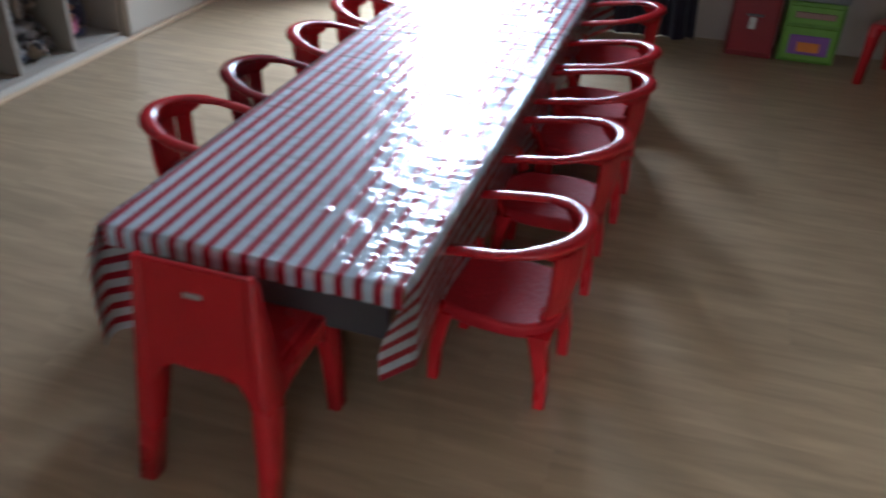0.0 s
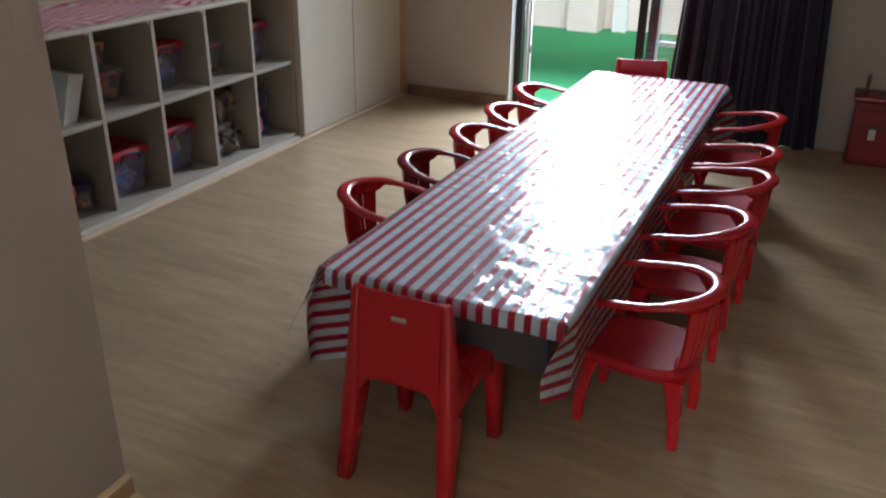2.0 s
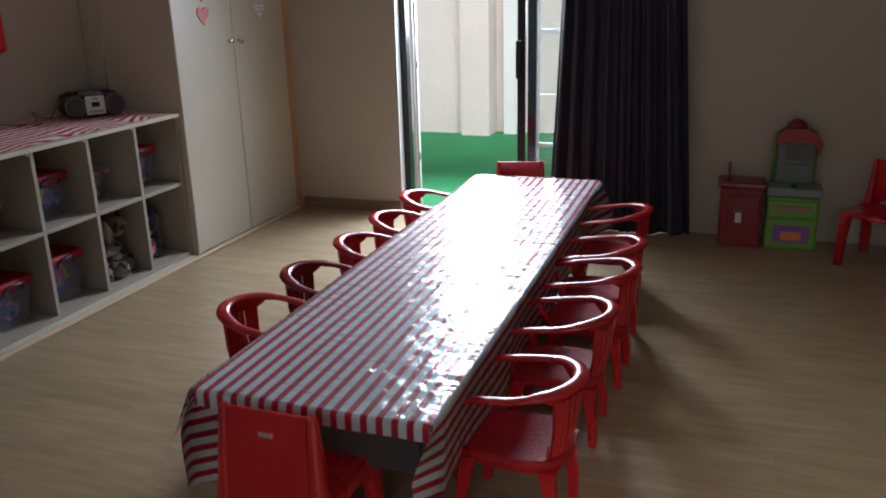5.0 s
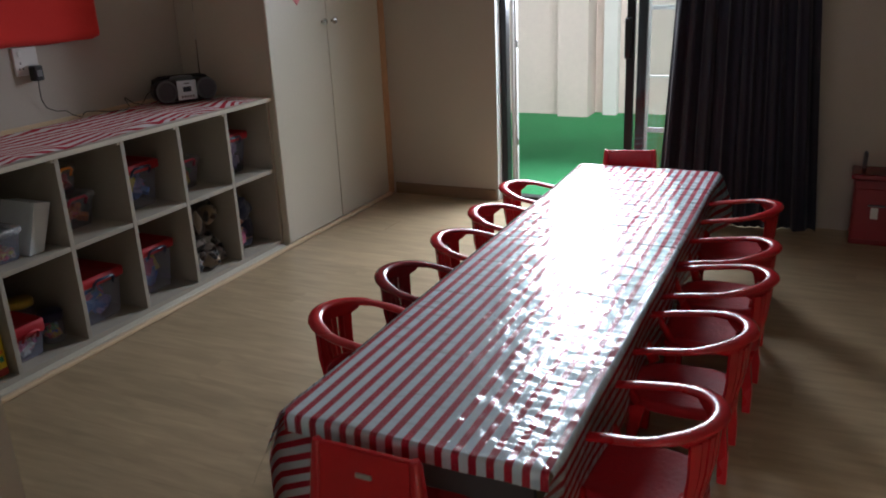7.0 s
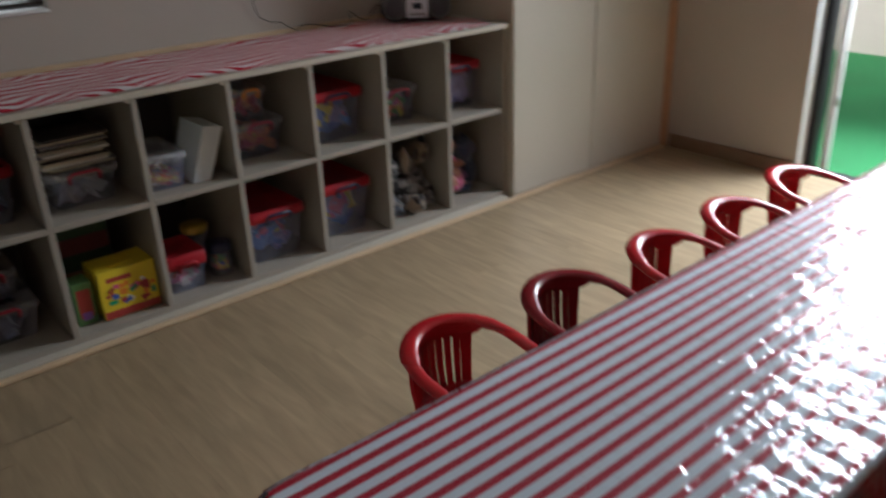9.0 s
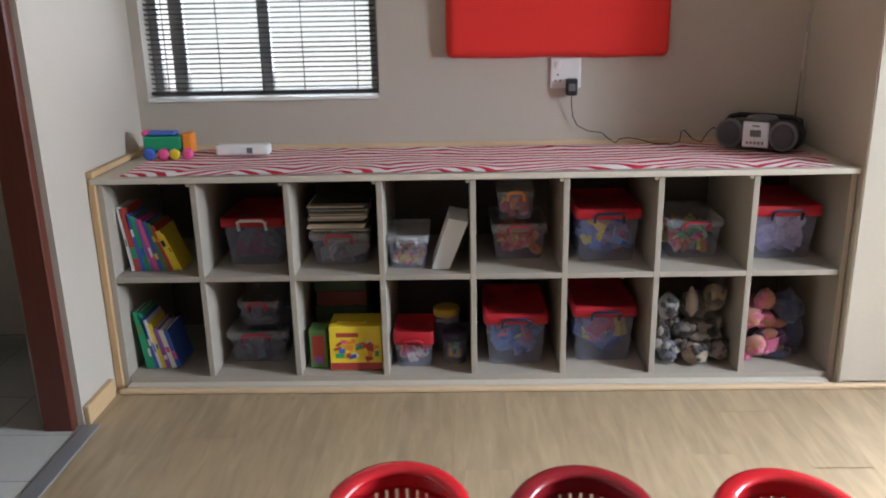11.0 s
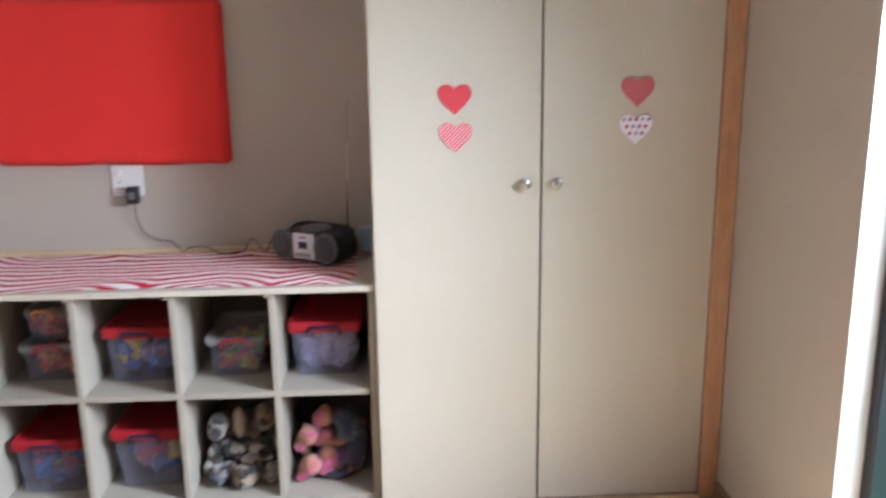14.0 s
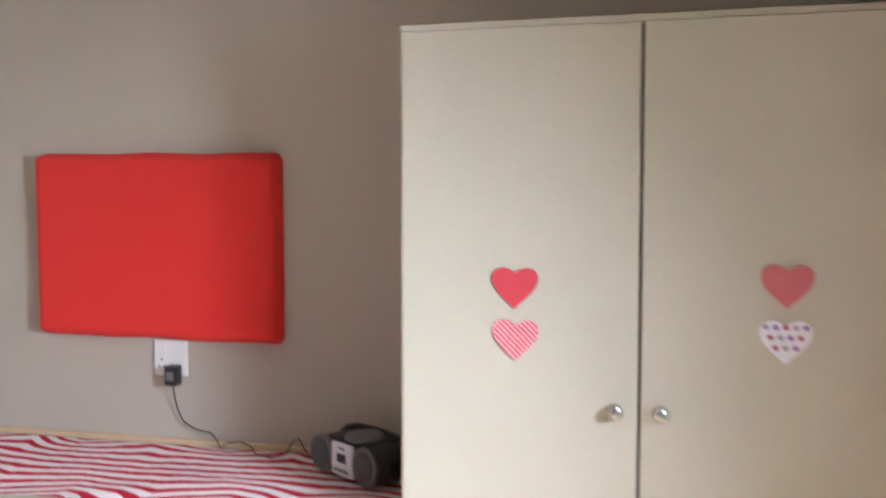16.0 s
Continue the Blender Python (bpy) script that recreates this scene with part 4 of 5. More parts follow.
def boombox():
    """A portable stereo; built facing +x, then turned."""
    b = thing("boombox", (0, 0, 0), "black and silver portable stereo with raised aerial", "stereo")
    body = bmesh.new()
    n = 24
    rings = []
    for i in range(n + 1):
        t = 2 * i / n - 1
        k = math.sqrt(max(0.0, 1 - abs(t) ** 5))
        h, d = 0.056 * (0.35 + 0.65 * k), 0.085 * (0.45 + 0.55 * k)
        rings.append([body.verts.new((d * math.copysign(abs(math.cos(a)) ** 0.55, math.cos(a)), 0.168 * t, 0.060 + h * math.copysign(abs(math.sin(a)) ** 0.55, math.sin(a)))) for a in [2 * math.pi * q / 24 for q in range(24)]])
    for r0, r1 in zip(rings, rings[1:]):
        for q in range(24):
            body.faces.new((r0[q], r0[(q + 1) % 24], r1[(q + 1) % 24], r1[q])).smooth = True
    body.faces.new(rings[0])
    body.faces.new(rings[-1][::-1])
    bo = part("body", body, M_BLACK, b, world=False)
    for y in (-0.108, 0.108):
        sp = lathe(bmesh.new(), [(0.056, 0), (0.056, 0.012), (0.050, 0.017), (0.046, 0.012), (0.02, 0.017), (0.004, 0.019)], 28)
        bmesh.ops.rotate(sp, verts=sp.verts, matrix=Matrix.Rotation(radians(90), 3, "Y"))
        bmesh.ops.translate(sp, verts=sp.verts, vec=(0.077, y, 0.066))
        s = part("speaker", sp, M_GREYP, b, "round grey mesh speaker", world=False)
        gr = lathe(bmesh.new(), [(0.045, 0), (0.045, 0.004), (0.03, 0.008), (0.003, 0.010)], 24)
        bmesh.ops.rotate(gr, verts=gr.verts, matrix=Matrix.Rotation(radians(90), 3, "Y"))
        bmesh.ops.translate(gr, verts=gr.verts, vec=(0.0885, y, 0.066))
        part("grille", gr, M_GRILLE, s, world=False)
    pan = part("control_panel", bbox(0.078, 0.0905, -0.052, 0.052, 0.018, 0.114, 0.003), M_SILVER, b, "silver control panel", world=False)
    part("display", bbox(0.0906, 0.0916, -0.022, 0.022, 0.058, 0.084), M_LCD, pan, world=False)
    for y in (-0.03, -0.015, 0.0, 0.015, 0.03):
        part("button", bbox(0.0906, 0.094, y - 0.005, y + 0.005, 0.030, 0.040, 0.001), M_GREYP, pan, world=False)
    part("logo_bar", bbox(0.0906, 0.0912, -0.015, 0.015, 0.096, 0.103), M_GREYP, pan, world=False)
    lid = lathe(bmesh.new(), [(0.062, 0), (0.064, 0.006), (0.058, 0.014), (0.03, 0.018), (0.004, 0.019)], 28, (0.0, 0.0, 0.112))
    part("disc_lid", lid, M_GREYP, b, world=False)
    part("handle", tube(bmesh.new(), [(-0.02, -0.15, 0.10), (-0.045, -0.145, 0.112), (-0.06, -0.11, 0.120), (-0.065, 0, 0.122), (-0.06, 0.11, 0.120), (-0.045, 0.145, 0.112), (-0.02, 0.15, 0.10)], 0.010, 8), M_BLACK, b, world=False)
    part("aerial", tube(bmesh.new(), [(-0.05, 0.118, 0.12), (-0.052, 0.125, 0.35), (-0.054, 0.135, 0.60)], [0.003, 0.0022, 0.0013], 6), M_STEEL, b, "thin chrome aerial", world=False)
    return b


bb = boombox()
bb.matrix_basis = pose(-3.02, 3.335, 0.869, 0, 0, -33) @ Matrix.Diagonal((1.0, 0.97, 1.05, 1.0))

cup_b = thing("cup", (-3.14, 3.525, 0.866), "pale blue plastic cup behind the stereo", "cup")
part("wall", lathe(bmesh.new(), [(0.026, 0.004), (0.030, 0.006), (0.034, 0.10), (0.036, 0.104), (0.033, 0.104), (0.027, 0.012)], 20, (-3.14, 3.525, 0.866)), mat("pale_blue_plastic", (0.5, 0.6, 0.72), 0.35), cup_b)

truck = thing("toy_truck", (-3.02, 0.90, 0.866), "green toy truck with bright mixed wheels", "toy truck")
tb = bbox(-3.06, -2.99, 0.80, 0.955, 0.893, 0.962, 0.008, 2)
part("body", tb, M_TEAL, truck)
part("cab", bbox(-3.055, -2.995, 0.957, 1.005, 0.890, 0.975, 0.012, 2), M_ORANGE, truck)
part("load", bbox(-3.05, -3.0, 0.82, 0.935, 0.963, 0.982, 0.006), M_BLUEC, truck)
for y, m, r in ((0.825, M_BLUEC, 0.026), (0.885, M_PINKC, 0.024), (0.93, M_YELLOW, 0.023), (0.985, M_PINKC, 0.024)):
    wl_ = lathe(bmesh.new(), [(r, 0), (r, 0.014), (r * 0.7, 0.018), (0.003, 0.018)], 18)
    bmesh.ops.rotate(wl_, verts=wl_.verts, matrix=Matrix.Rotation(radians(90), 3, "Y"))
    bmesh.ops.translate(wl_, verts=wl_.verts, vec=(-2.988, y, 0.867 + r))
    part("wheel", wl_, m, truck)
part("figure_block", bbox(-3.052, -3.0, 0.79, 0.82, 0.963, 0.985, 0.008), M_PINKC, truck)
multi = thing("multi_plug", (-3.04, 1.20, 0.868), "white multi-plug adaptor lying on the striped cloth", "multi-plug")
part("body", bbox(-3.07, -3.005, 1.09, 1.315, 0.874, 0.921, 0.012, 2), M_WHITE, multi)
for y in (1.13, 1.18, 1.235, 1.28):
    part("socket", bbox(-3.0049, -3.0040, y - 0.012, y + 0.012, 0.885, 0.908), M_GREYP if y in (1.235,) else M_WHITEP, multi)

# ---- hearts on the cupboard doors ----
def check_mat(name, a, b, size):
    m, n, l, p = nodes_of(name)
    tc, ch = n.new("ShaderNodeTexCoord"), n.new("ShaderNodeTexChecker")
    ch.inputs["Color1"].default_value, ch.inputs["Color2"].default_value, ch.inputs["Scale"].default_value = (*a, 1), (*b, 1), 1 / size
    l.new(tc.outputs["Object"], ch.inputs["Vector"])
    l.new(ch.outputs[0], p.inputs["Base Color"])
    p.inputs["Roughness"].default_value = 0.8
    return m


M_BERRY, M_DUSK = mat("berry_print", (0.42, 0.05, 0.14), 0.7), mat("dusky_violet_print", (0.36, 0.28, 0.44), 0.7)
heart_line = []
for k in range(40):
    a = 2 * math.pi * k / 40
    heart_line.append((math.copysign(abs(math.sin(a)) ** 2.3, math.sin(a)) * 0.0565, (13 * math.cos(a) - 4.2 * math.cos(2 * a) - 1.4 * math.cos(3 * a) - 0.5 * math.cos(4 * a) + 2.5) * 0.0037))
for y, z, m, lab in ((3.858, 1.508, mat("coral_red_card", (0.58, 0.05, 0.07), 0.8), "plain coral red heart stuck on the cupboard door"),
                     (3.860, 1.381, check_mat("red_gingham", (0.60, 0.05, 0.08), (0.74, 0.42, 0.44), 0.0068), "red and white gingham heart stuck on the cupboard door"),
                     (4.476, 1.524, mat("dusty_pink_card", (0.58, 0.15, 0.17), 0.8, grain=0.15, scale=200), "dusty pink heart stuck on the cupboard door"),
                     (4.474, 1.398, mat("white_card", (0.80, 0.78, 0.86), 0.7), "white heart with small berry dots, stuck on the cupboard door")):
    hb = prism(bmesh.new(), [(u + y, v + z) for u, v in heart_line], "x", XC + 0.0003, XC + 0.006)
    hh = solid("heart", hb, m, lab, "decoration", "hearts on the cupboard doors")
    if "dots" in lab:
        for r in range(4):
            for c in range(-3, 4):
                dy, dz = 0.0215 * c + (0.0105 if r % 2 else 0), 0.034 - 0.0235 * r
                if abs(dy) < 0.047 - max(0, 0.012 - dz) * 0.9:
                    dt = lathe(bmesh.new(), [(0.0066, 0), (0.0066, 0.0006)], 8)
                    bmesh.ops.rotate(dt, verts=dt.verts, matrix=Matrix.Rotation(radians(90), 3, "Y"))
                    bmesh.ops.translate(dt, verts=dt.verts, vec=(XC + 0.0061, y + dy, z + dz))
                    part("dot", dt, (M_BERRY, M_DUSK, M_PURP)[(r * 2 + c) % 3], hh)

# ---- what stands in the cubbies ----
ZT, ZB = 0.470, 0.048
rnd = random.Random(11)


def heap(name, x0, x1, y0, y1, z0, z1, count, size, material, label, flat=0.5):
    """A loose heap of small toys that fills a space."""
    bm = bmesh.new()
    for i in range(count):
        s = size * rnd.uniform(0.6, 1.25)
        dims = Vector((s, s * rnd.uniform(0.5, 1.6), s * flat * rnd.uniform(0.6, 1.6))) / 2
        m = Euler([rnd.uniform(-1.2, 1.2) for _ in range(3)]).to_matrix()
        c = Vector((rnd.uniform(x0 + s * .7, x1 - s * .7), rnd.uniform(y0 + s * .7, y1 - s * .7), z0 + s * .75 + (z1 - z0 - s * 1.2) * rnd.random()))
        v = [bm.verts.new(c + m @ Vector((a * dims.x, b * dims.y, e * dims.z))) for a in (-1, 1) for b in (-1, 1) for e in (-1, 1)]
        for q in ((0, 1, 3, 2), (4, 6, 7, 5), (0, 4, 5, 1), (2, 3, 7, 6), (0, 2, 6, 4), (1, 5, 7, 3)):
            bm.faces.new([v[i] for i in q])
    return solid(name, bm, material, label, "toys", kind="stuff")


def tote(x, yc, z, w, d, h, lid, lid_mat, handle_mat, label, group="clear storage boxes in the cubbies", handle_up=0.0):
    """A tapered clear box whose front is at x, with a rimmed lid and a clip handle."""
    t = thing("storage_box", (x - d / 2, yc, z), label, "storage box", group)
    bm = bmesh.new()
    def ring(k, zz, inset=0.0):
        hw, hd = w / 2 * k - inset, d / 2 * k - inset
        r = 0.018
        pts = []
        for cx, cy, a0 in ((hd - r, hw - r, 0), (-hd + r, hw - r, 90), (-hd + r, -hw + r, 180), (hd - r, -hw + r, 270)):
            for q in range(4):
                a = radians(a0 + 30 * q)
                pts.append(bm.verts.new((x - d / 2 + cx + r * math.cos(a), yc + cy + r * math.sin(a), z + zz)))
        return pts
    hb = h - lid
    rs = [ring(0.84, 0.001), ring(0.86, 0.006), ring(0.97, hb - 0.012), ring(1.0, hb - 0.010), ring(1.0, hb)]
    for a, b in zip(rs, rs[1:]):
        for q in range(16):
            bm.faces.new((a[q], a[(q + 1) % 16], b[(q + 1) % 16], b[q])).smooth = True
    bm.faces.new(rs[0][::-1])
    part("tub", bm, M_TUB, t)
    bm = bmesh.new()
    rs = [ring(1.03, hb + 0.0006 - 0.012), ring(1.05, hb + 0.001 - 0.006), ring(1.05, hb + lid * 0.72), ring(1.0, hb + lid * 0.86), ring(0.95, hb + lid * 0.86), ring(0.92, hb + lid * 0.55), ring(0.3, hb + lid * 0.55)]
    for a, b in zip(rs, rs[1:]):
        for q in range(16):
            bm.faces.new((a[q], a[(q + 1) % 16], b[(q + 1) % 16], b[q])).smooth = True
    bm.faces.new(rs[-1])
    part("lid", bm, lid_mat, t)
    hw, zz = w * 0.22, z + hb
    part("handle", tube(bmesh.new(), [(x + 0.004, yc - hw, zz - 0.024), (x + 0.018, yc - hw, zz + 0.004 + handle_up), (x + 0.020, yc - hw + 0.012, zz + 0.013 + handle_up), (x + 0.020, yc + hw - 0.012, zz + 0.013 + handle_up), (x + 0.018, yc + hw, zz + 0.004 + handle_up), (x + 0.004, yc + hw, zz - 0.024)], 0.0065, 6), handle_mat, t)
    return t


def fill(x, yc, z, w, d, h, share, material, label, count, size, flat=0.5):
    heap("toys", x - d * 0.93, x - d * 0.06, yc - w * 0.42, yc + w * 0.42, z + 0.006, z + 0.006 + h * share, int(count * 1.7), size, material, label, flat)


# top row of boxes
tote(-2.765, 1.283, ZT, 0.245, 0.34, 0.205, 0.03, M_LID, M_WHITE, "clear grey storage box with red lid and white handle", handle_up=0.006)
fill(-2.765, 1.283, ZT, 0.245, 0.34, 0.17, 0.55, T_GREY, "grey and dark toys inside a clear box", 60, 0.06)
tote(-2.755, 1.625, ZT, 0.235, 0.32, 0.140, 0.022, M_TUBLID, M_HANDR, "low clear storage box with a red handle, papers on it")
fill(-2.755, 1.625, ZT, 0.235, 0.32, 0.11, 0.45, toy_mix("white_paper_pieces", [W_, (0.55, 0.55, 0.6)]), "white papers inside a clear box", 24, 0.09, 0.08)
z = ZT + 0.143
for i in range(22):
    th = rnd.choice((0.003, 0.005, 0.006, 0.010))
    if z + th > 0.724:
        break
    o, e = rnd.uniform(-0.016, 0.016), rnd.uniform(-0.035, 0.012)
    bk = solid("picture_book", bbox(-2.98 + e, -2.77 + e, 1.512 + o, 1.737 + o, z, z + th, 0.0012), [M_CARD, M_GREYP, M_PAPER, M_CARD, M_DARK][i % 5], "worn cream board book lying in a stack", "book", "stacked board books")
    z += th + 0.0008
tote(-2.698, 1.898, ZT, 0.158, 0.26, 0.140, 0.02, M_TUBLID, M_TUBLID, "small clear box holding loose wooden beads")
fill(-2.698, 1.898, ZT, 0.150, 0.26, 0.12, 0.36, T_BEAD, "small wooden beads inside a clear box", 150, 0.018, 0.9)
fm = prism(bmesh.new(), [(1.990, ZT + 0.001), (2.060, ZT + 0.001), (2.135, ZT + 0.190), (2.060, ZT + 0.205)], "x", -2.90, -2.700)
solid("foam_block", fm, M_FOAM, "white polystyrene block leaning in the cubby", "foam block")
tote(-2.80, 2.338, ZT, 0.215, 0.30, 0.155, 0.022, M_TUBLID, M_HANDR, "clear storage box with orange toys and red handle")
fill(-2.80, 2.338, ZT, 0.215, 0.30, 0.13, 0.75, T_ORANGE, "orange and yellow toys inside a clear box", 70, 0.045)
tote(-2.825, 2.325, ZT + 0.158, 0.145, 0.20, 0.125, 0.018, M_TUBLID, M_ORANGE, "small clear tub with orange handle stacked on a box")
fill(-2.825, 2.325, ZT + 0.158, 0.145, 0.20, 0.1, 0.8, T_ORANGE, "orange links inside a small clear tub", 40, 0.035)
tote(-2.755, 2.683, ZT, 0.250, 0.36, 0.225, 0.034, M_LID, M_NAVY, "clear storage box of mixed toys with a red lid")
fill(-2.755, 2.683, ZT, 0.250, 0.36, 0.19, 0.85, T_BLUE, "blue, yellow and pink toys inside a clear box", 60, 0.07)
tote(-2.79, 3.032, ZT, 0.215, 0.33, 0.165, 0.022, M_TUBLID, M_HANDR, "clear storage box of coloured pegs with red handle")
fill(-2.79, 3.032, ZT, 0.215, 0.33, 0.13, 0.85, T_BRIGHT, "bright coloured pegs inside a clear box", 90, 0.05, 0.3)
tote(-2.765, 3.372, ZT, 0.262, 0.36, 0.225, 0.034, M_LID, M_NAVY, "clear storage box of lilac toys with a red lid")
fill(-2.765, 3.372, ZT, 0.262, 0.36, 0.19, 0.85, T_LILAC, "lilac toys inside a clear box", 190, 0.06)
# bottom row
tote(-2.755, 1.262, ZB, 0.240, 0.32, 0.145, 0.022, M_TUBLID, M_HANDR, "clear grey storage box with a dull red handle")
fill(-2.755, 1.262, ZB, 0.240, 0.32, 0.11, 0.6, T_GREY, "grey toys inside a clear box", 40, 0.05)
tote(-2.80, 1.265, ZB + 0.148, 0.165, 0.25, 0.115, 0.02, M_TUBLID, M_HANDR, "smaller clear box stacked on another box")
fill(-2.80, 1.265, ZB + 0.148, 0.165, 0.25, 0.09, 0.6, T_GREY, "grey toys inside a smaller clear box", 30, 0.04)
tote(-2.70, 1.910, ZB, 0.158, 0.20, 0.165, 0.05, M_LID, M_LID, "small clear tub with a thick red lid")
fill(-2.70, 1.910, ZB, 0.158, 0.20, 0.115, 0.85, T_PINK, "pink and white toys inside a small tub", 50, 0.035)
tote(-2.712, 2.322, ZB, 0.248, 0.36, 0.232, 0.036, M_LID, M_NAVY, "large clear storage box with red lid, bottom cubby")
fill(-2.712, 2.322, ZB, 0.248, 0.36, 0.19, 0.84, T_BLUE, "blue and pink toys inside a clear box", 60, 0.065)
tote(-2.735, 2.680, ZB, 0.246, 0.36, 0.250, 0.036, M_LID, M_NAVY, "large clear storage box of big blocks with red lid")
fill(-2.735, 2.680, ZB, 0.246, 0.36, 0.21, 0.84, T_BLUE, "large blue, yellow and pink blocks inside a clear box", 34, 0.095)
solid("toy_ball", lathe(bmesh.new(), [(0.001, 0.0)] + [(0.034 * math.sin(radians(a)), 0.034 - 0.034 * math.cos(radians(a))) for a in range(20, 180, 20)] + [(0.001, 0.068)], 16, (-2.98, 1.93, ZB + 0.001)), M_PINKC, "pink ball behind the small tub", "ball")
jar = thing("jar", (-2.77, 2.075, ZB), "round clear jar with a navy lid", "jar")
part("pot", lathe(bmesh.new(), [(0.040, 0.001), (0.046, 0.006), (0.048, 0.10), (0.045, 0.11)], 20, (-2.77, 2.075, ZB)), M_TUB, jar)
part("lid", lathe(bmesh.new(), [(0.050, 0.103), (0.052, 0.108), (0.052, 0.135), (0.048, 0.140), (0.004, 0.141)], 20, (-2.77, 2.075, ZB)), M_NAVY, jar, "navy screw lid")
heap("toys", -2.80, -2.735, 2.04, 2.11, ZB + 0.008, ZB + 0.09, 40, 0.022, T_BRIGHT, "mixed small toys inside a jar")
cap = thing("jar", (-2.90, 2.04, ZB), "tall jar with a yellow lid at the back", "jar")
part("pot", lathe(bmesh.new(), [(0.045, 0.001), (0.05, 0.006), (0.052, 0.16)], 20, (-2.90, 2.04, ZB)), M_TUB, cap)
part("lid", lathe(bmesh.new(), [(0.054, 0.158), (0.056, 0.165), (0.056, 0.185), (0.05, 0.19), (0.004, 0.191)], 20, (-2.90, 2.04, ZB)), mat("ochre_lid_plastic", (0.45, 0.3, 0.03), 0.4), cap, "ochre screw lid")

yb = thing("toy_carton", (-2.76, 1.675, ZB), "bright yellow toy building set carton", "carton")
part("box", bbox(-2.835, -2.685, 1.572, 1.783, ZB + 0.001, ZB + 0.190, 0.003), M_YELLOW, yb)
part("red_band", bbox(-2.6849, -2.6842, 1.574, 1.781, ZB + 0.004, ZB + 0.034), M_REDC, yb)
part("printed_title", bbox(-2.6849, -2.6842, 1.60, 1.690, ZB + 0.145, ZB + 0.163), M_REDC, yb)
pr = random.Random(5)
for i in range(30):
    y, zz, w, h = 1.59 + 0.18 * pr.random(), 0.045 + 0.085 * pr.random(), pr.uniform(0.012, 0.034), pr.uniform(0.010, 0.026)
    pic = bbox(-2.6841 + 0.00008 * i, -2.6838 + 0.00008 * i, y - w / 2, y + w / 2, ZB + zz - h / 2, ZB + zz + h / 2)
    bmesh.ops.rotate(pic, verts=pic.verts, cent=(-2.684, y, ZB + zz), matrix=Matrix.Rotation(pr.uniform(-0.7, 0.7), 3, "X"))
    part("printed_picture", pic, pr.choice((M_REDC, M_BLUEC, M_ORANGE, M_WHITE, M_TEAL, M_REDC, M_PINKC, M_YELLOW)), yb)
part("handle_flap", bbox(-2.80, -2.72, 1.60, 1.72, ZB + 0.1905, ZB + 0.196, 0.002), M_YELLOW, yb)
gb = thing("toy_carton", (-2.75, 1.52, ZB), "tall narrow green toy carton", "carton")
part("box", bbox(-2.80, -2.712, 1.487, 1.556, ZB + 0.001, ZB + 0.165, 0.002), M_GREENC, gb)
part("printed_picture", bbox(-2.7119, -2.7113, 1.497, 1.546, ZB + 0.03, ZB + 0.14), M_REDC, gb)
part("printed_picture", bbox(-2.7112, -2.7108, 1.505, 1.538, ZB + 0.02, ZB + 0.05), M_PURP, gb)
DIMRED, DIMGREEN = mat("dull_red_carton", (0.15, 0.03, 0.025), 0.6), mat("dull_green_carton", (0.035, 0.07, 0.03), 0.6)
for i, (m, lab) in enumerate(((DIMRED, "flat red game box in a stack at the back"), (mat("brown_carton", (0.2, 0.1, 0.05), 0.6), "flat brown game box in a stack at the back"), (DIMGREEN, "flat dull green game box in a stack at the back"), (DIMRED, "flat red game box in a stack at the back"), (DIMGREEN, "flat dull green game box in a stack at the back"))):
    solid("game_box", bbox(-3.12, -2.90, 1.485 + 0.008 * (i % 2), 1.705, ZB + 0.001 + 0.066 * i, ZB + 0.0655 + 0.066 * i, 0.002), m, lab, "game box", "stacked game boxes")


def books(y, z, specs, group):
    """Books leaning to one side in a row: (thickness, height, lean in degrees, colours)."""
    for th, h, lean, m, m2 in specs:
        depth = rnd.uniform(0.13, 0.17)
        b = thing("book", (-2.72 - depth / 2, y, z + 0.0005), "slim picture book with a bright spine, leaning in the cubby", "book", group)
        a, low = radians(lean), rnd.uniform(0.15, 0.65)
        def q(x0, x1, s0, s1, t0, t1):
            bm = bmesh.new()
            box(bm, x0, x1, s0, s1, t0, t1)
            bmesh.ops.rotate(bm, verts=bm.verts, matrix=Matrix.Rotation(a, 3, "X"))
            return bm
        def put(nm, bm, mm):
            part(nm, bm, mm, b, world=False)
        put("cover", q(depth / 2 - 0.003, depth / 2, 0, th, 0, h), m)
        put("cover", q(-depth / 2, depth / 2 - 0.0032, 0, 0.002, 0, h), m)
        put("cover", q(-depth / 2, depth / 2 - 0.0032, th - 0.002, th, 0, h), m)
        put("pages", q(-depth / 2 + 0.004, depth / 2 - 0.0034, 0.0022, th - 0.0022, 0.003, h - 0.003), M_PAPER)
        put("spine_label", q(depth / 2 + 0.0002, depth / 2 + 0.0008, 0.003, th - 0.003, h * low, h * (low + rnd.uniform(0.08, 0.22))), m2)
        y += th / math.cos(a) + 0.0012
    return y


books(0.798, ZT, [(0.012, 0.262, 7, M_WHITE, M_GREYP), (0.026, 0.258, 8, M_REDC, M_TEAL), (0.016, 0.232, 10, M_BLUEC, M_WHITE), (0.018, 0.226, 11, M_TEAL, M_BLUEC), (0.014, 0.222, 12, M_PURP, M_PINKC), (0.016, 0.215, 13, M_PINKC, M_WHITE), (0.018, 0.205, 14, M_BLUEC, M_YELLOW), (0.016, 0.20, 15, M_GREENC, M_YELLOW), (0.018, 0.19, 17, M_REDC, M_ORANGE), (0.020, 0.170, 20, M_YELLOW, M_BLACK), (0.012, 0.160, 22, M_YELLOW, M_REDC)], "leaning books on the upper shelf")
